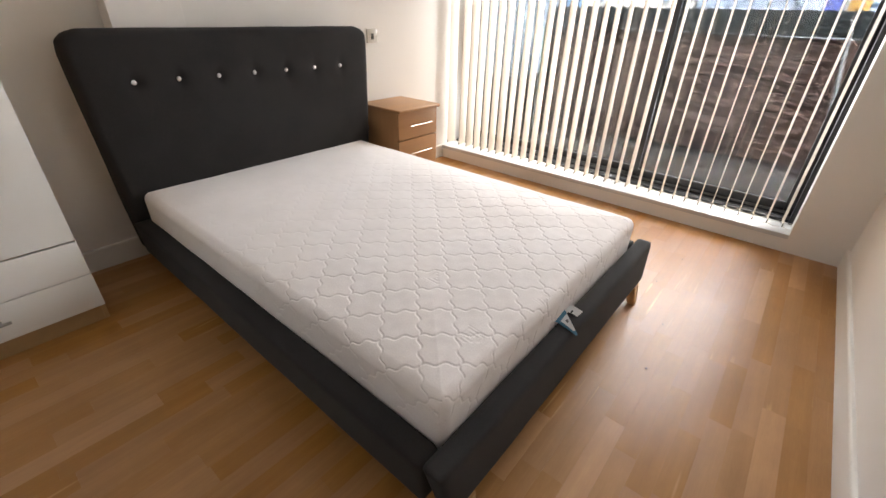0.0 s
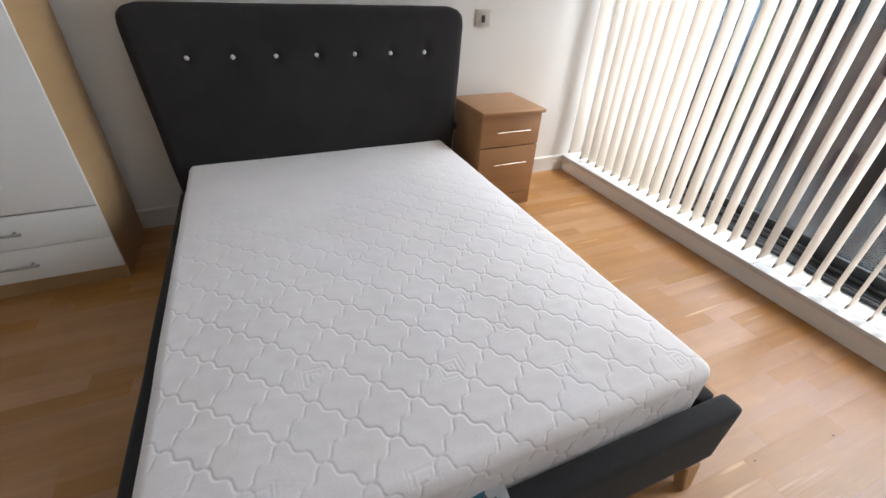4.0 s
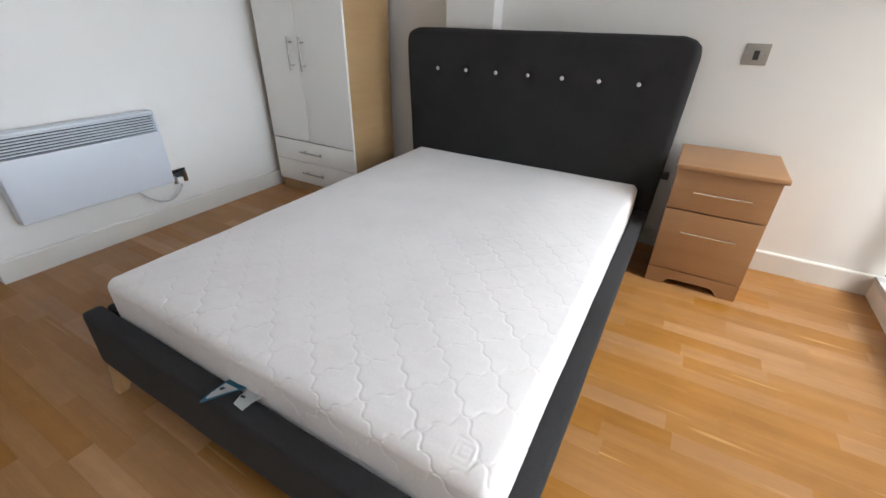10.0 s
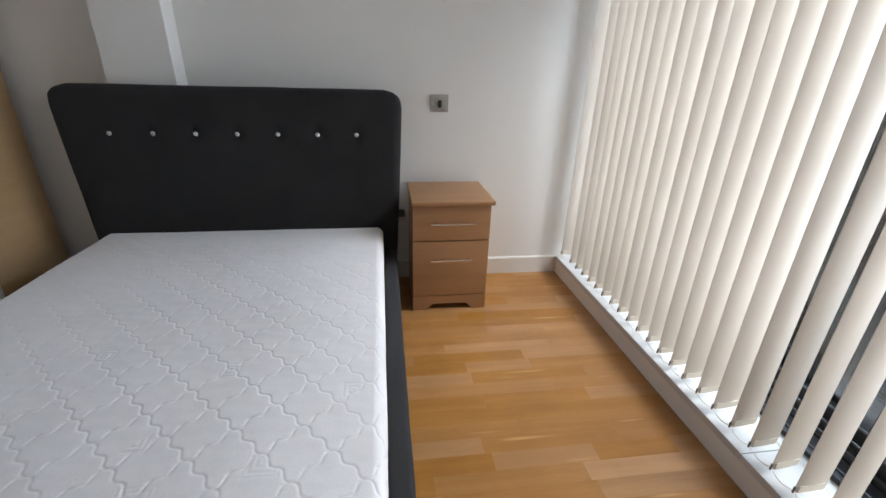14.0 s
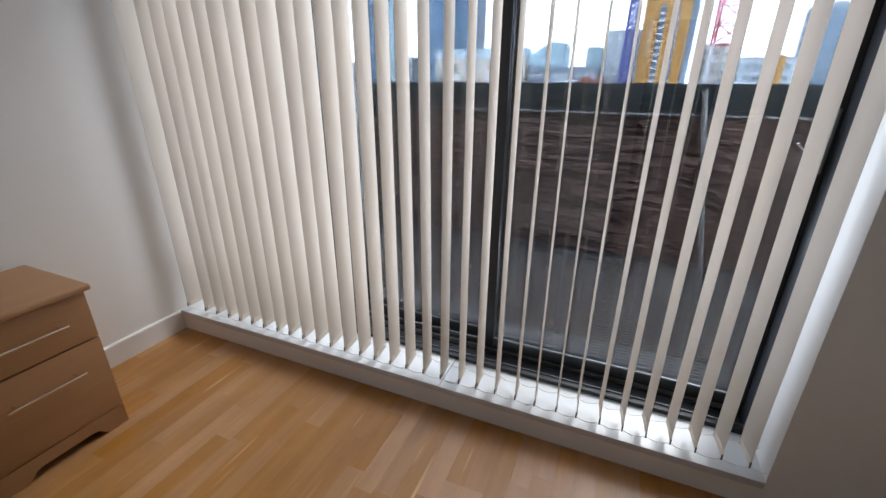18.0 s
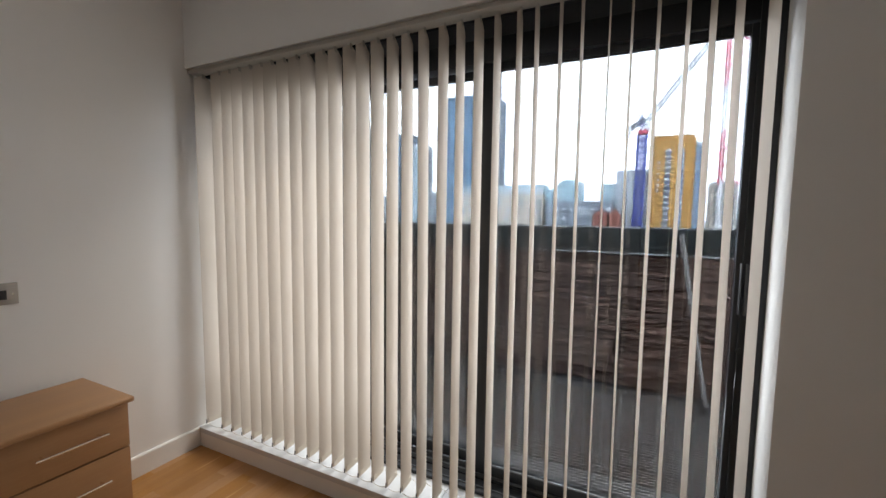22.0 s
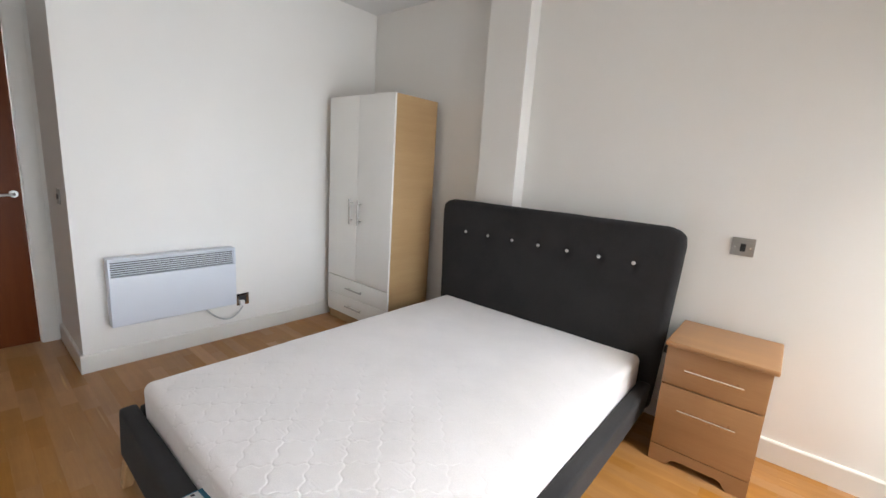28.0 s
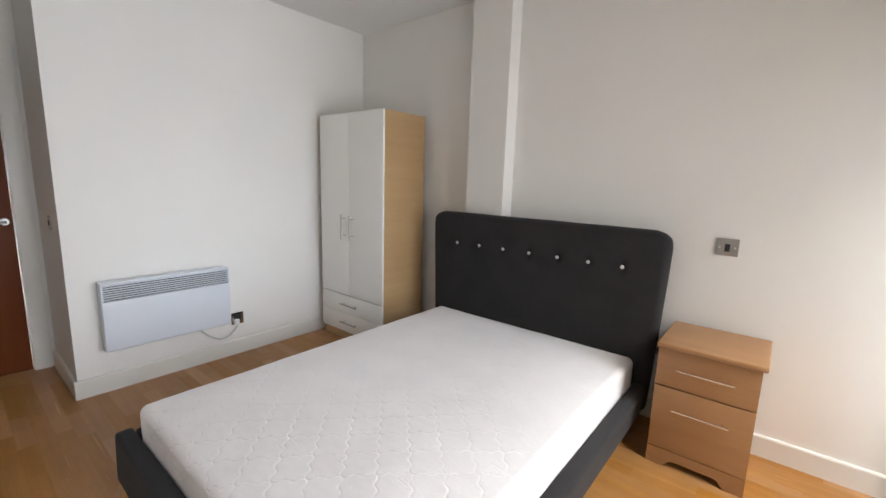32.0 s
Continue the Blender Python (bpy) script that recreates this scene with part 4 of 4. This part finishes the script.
part("footing", boxed(-0.06, 0.03, -3.3, 3.12, -0.02, 0.012, 0.004), LEDGE, parapet, "pale grey gutter ledge")

screen = thing("privacy_screen", (2.5, 0.22, DECK_Z), "frosted glass balcony privacy screen on a dark low wall", "screen", kind="structure")
part("low_wall", boxed(-0.16, 1.55, 0, 0.12, 0, 0.60, 0.01), MORTAR, screen, "dark rendered low wall")
g = part("frosted_panel", boxed(-0.10, 1.50, 0.05, 0.062, 0.60, 2.25, 0.002), FROST, screen, "frosted glass panel")
for x in (-0.14, 1.50):
    part("post", boxed(x, x + 0.04, 0.035, 0.08, 0.60, 2.28, 0.003), ALU, screen, "grey aluminium post")

pole = thing("leaning_pole", (3.90, -2.752, DECK_Z), "pale slim pole leaning against the balcony parapet", "pole")
part("shaft", tubed([(0, 0, 0), (0.185, 0.211, 1.285)], 0.017, 12), POLE, pole)
part("foot_cap", tubed([(-0.001, -0.003, 0.0), (0.003, 0.008, 0.045)], 0.021, 12), BLACK, pole)

# ---- the city beyond ----
BASE = -24.0
SHIFT = 2.7
structure("ground", boxed(20, 3000, -2500, 2500, BASE - 1, BASE), GROUND, "grey city ground far below the balcony", "ground")


def far_block(name, x, y0, y1, z1, depth, wall, label, cols=0, rows=0, win=None, z_from=None, fill=(0.55, 0.6), roof=None, extra=0.0):
    """A far building facing the window, with its grid of panes as parts."""
    b = thing(name, (x, (y0 + y1) / 2 + SHIFT, BASE), label, "building")
    w, h = abs(y1 - y0), z1 - BASE
    part("wall", boxed(0, depth, -w / 2, w / 2, 0, h), wall, b, smooth=False)
    part("roof", boxed(0.4, depth - 0.4, -w / 2 + 0.4, w / 2 - 0.4, h, h + 0.6 + extra), roof or GREY_CLAD, b, smooth=False)
    if cols:
        low = (z_from if z_from is not None else -6) - BASE
        cw, rh = w / cols, (h - low - 0.8) / rows
        me = finish(boxed(-0.25, 0.1, -cw * fill[0] / 2, cw * fill[0] / 2, -rh * fill[1] / 2, rh * fill[1] / 2), "window", win)
        for i in range(cols):
            for j in range(rows):
                shared("window", me, b, Matrix.Translation((0, -w / 2 + cw * (i + 0.5), low + rh * (j + 0.5))))
    return b


far_block("glass_tower", 200, 76.0, 92.3, 60.5, 18, DARK_BLUE, "tall blue glass tower with dark mullions", 9, 9, BLUE_GLASS, -6, (0.74, 0.93), BLUE_GLASS)
far_block("glass_tower_wing", 201.5, 65.6, 76.0, 59.6, 16, DARK_BLUE, "blue glass tower wing with banded balconies", 4, 24, BLUE_GLASS, -6, (0.72, 0.62), BLUE_GLASS)
far_block("slim_tower", 215, 123.1, 135.4, 47.5, 12, DARK_BLUE, "slim grey-blue tower far off", 2, 12, BLUE_GLASS, -6, (0.8, 0.7))
far_block("striped_tower", 205, 109.0, 116.0, 39.0, 12, GREY_CLAD, "pale tower with striped window bands", 1, 18, PALE_BLUE, -6, (0.9, 0.5))
far_block("low_block", 206, 100.0, 109.0, 12.5, 12, GREY_CLAD, "low grey building far off", 3, 4, WINDOW_DARK)
beige = far_block("beige_block", 195, 39.5, 81.5, 10.8, 16, BEIGE, "beige stone building with scattered tall windows", 0)
rw = random.Random(3)
me = finish(boxed(-0.3, 0.1, -0.75, 0.75, -1.3, 1.3), "window", WINDOW_DARK)
me2 = finish(boxed(-0.3, 0.1, -0.75, 0.75, -1.3, 1.3), "window", WINDOW_PALE)
for j in range(4):
    for i in range(11):
        if rw.random() < 0.55:
            shared("window", me if rw.random() < 0.6 else me2, beige, Matrix.Translation((0, -19.2 + 3.75 * i + rw.choice((-0.7, 0, 0.7)), 31.2 - 4.1 * j)))
far_block("glass_top_storey", 199, 40.0, 84.0, 15.0, 10, PALE_BLUE, "pale blue glazed top storey behind", 12, 1, WINDOW_PALE, 11.2, (0.9, 0.8))
wedge = thing("angled_glass_block", (200, 32.5 + SHIFT, BASE), "angled pale blue glass office building", "building")
bm = bmesh.new()
prism(bm, [(-8.4, 0), (8.4, 0), (8.4, 34.6), (-1.5, 41.6), (-8.4, 41.0)], "x", 0, 16)
part("wall", bm, PALE_BLUE, wedge, smooth=False)
for j in range(7):
    part("floor_band", boxed(-0.25, 0.05, -8.3, 8.3 - max(0, j - 4) * 3.5, 22 + j * 2.7, 22.7 + j * 2.7), GREY_CLAD, wedge, smooth=False)
part("mast", boxed(4, 4.4, -3, -2.6, 40, 46), CRANE_GREY, wedge, smooth=False)
far_block("dark_block", 190, 9.0, 36.5, 6.8, 14, SLATE, "dark low slate-coloured building", 9, 2, WINDOW_PALE, -2, (0.4, 0.35), SLATE)
for y0, w, top, mat in ((21.0, 9.0, 4.6, SLATE), (13.0, 6.5, 4.2, RED_BRICK), (8.0, 5.0, 4.0, RED_BRICK)):
    h = thing("gabled_house", (186, y0 + SHIFT, BASE), "small gabled roof house among the city blocks", "house", "gabled houses")
    part("wall", boxed(0, 8, -w / 2, w / 2, 0, top - BASE - 3), mat, h, smooth=False)
    bm = bmesh.new()
    prism(bm, [(-w / 2 - 0.3, top - BASE - 3), (w / 2 + 0.3, top - BASE - 3), (0, top - BASE)], "x", -0.3, 8.3)
    part("roof", bm, GREY_CLAD if mat is SLATE else RED_BRICK, h, smooth=False)
far_block("pale_slab_block", 210, 9.4, 16.2, 15.3, 12, PALE_BLUE, "pale blue-grey slab block", 3, 6, WINDOW_PALE, -4, (0.7, 0.5))
far_block("concrete_core", 203, -6.0, 8.8, 20.8, 12, GREY_CLAD, "pale grey concrete building under construction", 4, 6, WINDOW_PALE, -6, (0.5, 0.5))
orange = far_block("orange_tower", 198, -20.5, -4.7, 33.2, 14, ORANGE, "orange clad apartment tower with window columns", 0, roof=ORANGE, extra=0.8)
me = finish(boxed(-0.3, 0.1, -1.0, 1.0, -0.5, 0.5), "window", WINDOW_PALE)
me2 = finish(boxed(-0.3, 0.1, -0.4, 0.4, -0.55, 0.55), "window", WINDOW_PALE)
me3 = finish(boxed(-0.3, 0.1, -1.0, 1.0, -0.68, 0.68), "spandrel", DARK_BLUE)
for j in range(16):
    z = 52.5 - 2.38 * j
    for y in (1.65, -3.2):
        shared("window", me, orange, Matrix.Translation((0, y, z)))
        shared("spandrel", me3, orange, Matrix.Translation((0, y, z - 1.19)))
    if 1 < j < 8:
        shared("window", me2, orange, Matrix.Translation((0, 5.0, z)))
part("upper_wall", boxed(0.0, 12, -1.2, 7.9, 57.2, 58.6), ORANGE, orange, smooth=False)
far_block("flats_annexe", 199, -22.9, -20.5, 31.2, 12, GREY_CLAD, "grey-blue balcony side of the orange tower", 1, 17, BLUE_GLASS, -6, (0.9, 0.55))
far_block("beige_flats", 207, -37.0, -27.8, 15.2, 12, BEIGE, "pale beige block of flats", 3, 6, WINDOW_DARK, -6, (0.4, 0.4))
far_block("white_block", 204, -64.0, -38.5, 10.2, 12, WINDOW_PALE, "white low building behind the crane", 8, 4, WINDOW_DARK, -6, (0.4, 0.4))
far_block("orange_low_block", 203, -54.5, -48.5, 11.0, 6, ORANGE, "small orange clad stair block", 1, 4, WINDOW_DARK, -6, (0.3, 0.4))
far_block("grey_tower", 214, -76.0, -62.5, 28.5, 12, GREY_CLAD, "grey-blue tower with rows of windows", 6, 14, BLUE_GLASS, -6, (0.7, 0.55))
far_block("far_terrace", 240, 130.0, 210.0, 12.0, 14, GREY_CLAD, "long low grey building far off", 14, 4, WINDOW_DARK, -6, (0.5, 0.4))
far_block("far_terrace", 240, -160.0, -76.0, 9.0, 14, BEIGE, "long low beige building far off", 14, 4, WINDOW_DARK, -6, (0.5, 0.4))


def lattice(name, p, q, w, n, mat, parent, r=0.22, label=""):
    """A square lattice boom from p to q."""
    p, q = Vector(p), Vector(q)
    d = (q - p).normalized()
    a = d.cross(Vector((1, 0, 0))).normalized() * (w / 2)
    b = d.cross(a).normalized() * (w / 2)
    bm = bmesh.new()
    corners = [a + b, a - b, -a - b, b - a]
    for c in corners:
        tube(bm, [p + c, q + c], r, 4)
    for i in range(n):
        s, e = p.lerp(q, i / n), p.lerp(q, (i + 1) / n)
        for k in range(4):
            c, c2 = corners[k], corners[(k + 1) % 4]
            tube(bm, [s + c, e + c2], r * 0.6, 4)
            tube(bm, [s + c, s + c2], r * 0.6, 4)
    return part(name, bm, mat, parent, label, False)


crane = thing("tower_crane", (192, -1.0 + SHIFT, BASE), "blue luffing tower crane with grey raised jib", "crane", "tower cranes")
lattice("mast", (0, 0.6, 0), (0, 0.0, 58.5), 3.0, 24, CRANE_BLUE, crane, 0.44, "blue lattice mast")
part("slew_ring", boxed(-1.8, 1.8, -2.2, 1.6, 58.5, 60.2), CRANE_RED, crane, "red slewing ring", False)
lattice("jib", (0, -0.5, 62.5), (0, -21.4, 91.0), 1.5, 16, CRANE_GREY, crane, 0.20, "grey lattice jib")
lattice("counter_jib", (0, -0.5, 64.5), (0, 5.8, 60.5), 1.4, 4, CRANE_GREY, crane, 0.34)
part("counterweight", boxed(-1.5, 1.5, 4.2, 7.4, 57.8, 60.6), CRANE_WHITE, crane, "white counterweight box", False)
part("cab", boxed(-1.4, 1.4, -2.6, -0.6, 60.4, 63.0), CRANE_WHITE, crane, "white cab", False)
lattice("a_frame", (0, 0, 60.2), (0, 1.2, 67.5), 1.4, 3, CRANE_BLUE, crane, 0.2)
crane2 = thing("tower_crane", (194, -32.6 + SHIFT, BASE), "red and white lattice tower crane mast", "crane", "tower cranes")
for i, (z0, z1, mat) in enumerate(((0, 38.6, CRANE_WHITE), (38.6, 58, CRANE_RED), (58, 76, CRANE_WHITE), (76, 100, CRANE_RED))):
    f = lambda z: (0, -0.3, z)
    lattice("mast_section", f(z0), f(z1), 7.9, max(3, int((z1 - z0) / 5)), mat, crane2, 0.34, "red lattice section" if mat is CRANE_RED else "white lattice section")
part("cab", boxed(-1.5, 1.5, -1.5, 2.5, 100, 103), CRANE_WHITE, crane2, "", False)

# ---- floor: oak strips ----
floor = structure("floor", boxed(-2.47, 2.1, -3.36, 0.1, -0.12, -0.0075), SCREED, "oak strip floor with short staves", "floor")
ROW = 0.0685
LENGTHS = [0.29, 0.36, 0.43, 0.50, 0.58]
stave_me = []
for L in LENGTHS:
    bm = bmesh.new()
    g, e = 0.00006, 0.0002
    lo = [bm.verts.new((x, y, -0.0075)) for x, y in ((g, g), (L - g, g), (L - g, ROW - g), (g, ROW - g))]
    mi = [bm.verts.new((x, y, -e * 0.6)) for x, y in ((g, g), (L - g, g), (L - g, ROW - g), (g, ROW - g))]
    hi = [bm.verts.new((x, y, 0)) for x, y in ((g + e, g + e), (L - g - e, g + e), (L - g - e, ROW - g - e), (g + e, ROW - g - e))]
    bm.faces.new(hi)
    for i in range(4):
        j = (i + 1) % 4
        bm.faces.new((lo[i], lo[j], mi[j], mi[i]))
        bm.faces.new((mi[i], mi[j], hi[j], hi[i]))
    stave_me.append(finish(bm, "stave", FLOOR))
rf = random.Random(21)
rest_v, rest_f = [], []
y = 0.01
placed = 0
while y > -3.24:
    y -= ROW
    x = -2.42 + rf.uniform(-0.4, 0)
    while x < 1.93:
        k = rf.randrange(5)
        L = LENGTHS[k]
        mid = x + L / 2
        near = mid > 0.72 and y > -2.2 or y <= -2.13 and mid > -1.2
        if near and placed < 300:
            shared("stave", stave_me[k], floor, Matrix.Translation((x, y, 0)))
            placed += 1
        else:
            base = len(rest_v)
            src = stave_me[k]
            rest_v += [(p.co.x + x, p.co.y + y, p.co.z) for p in src.vertices]
            rest_f += [tuple(i + base for i in f.vertices) for f in src.polygons]
        x += L
me = bpy.data.meshes.new("stave_field")
me.from_pydata(rest_v, [], rest_f)
me.materials.append(FLOOR_REST)
rest = new("stave_field", me)
rest.parent = floor
rest["kind"] = "stuff"

for cx, cy, r in ((1.407, -2.242, 0.0035), (1.07, -2.201, 0.003), (0.723, -2.327, 0.003), (0.396, -2.356, 0.0045)):
    bm = bmesh.new()
    bmesh.ops.create_icosphere(bm, subdivisions=1, radius=r, matrix=Matrix.Diagonal((1.6, 0.8, 0.6, 1)))
    ob = new("crumb", finish(bm, "crumb", CRUMB))
    ob.location = (cx, cy, r * 0.55)
    tagged(ob, "tiny dark crumb lying on the oak floor", "crumb", "crumbs on the floor")
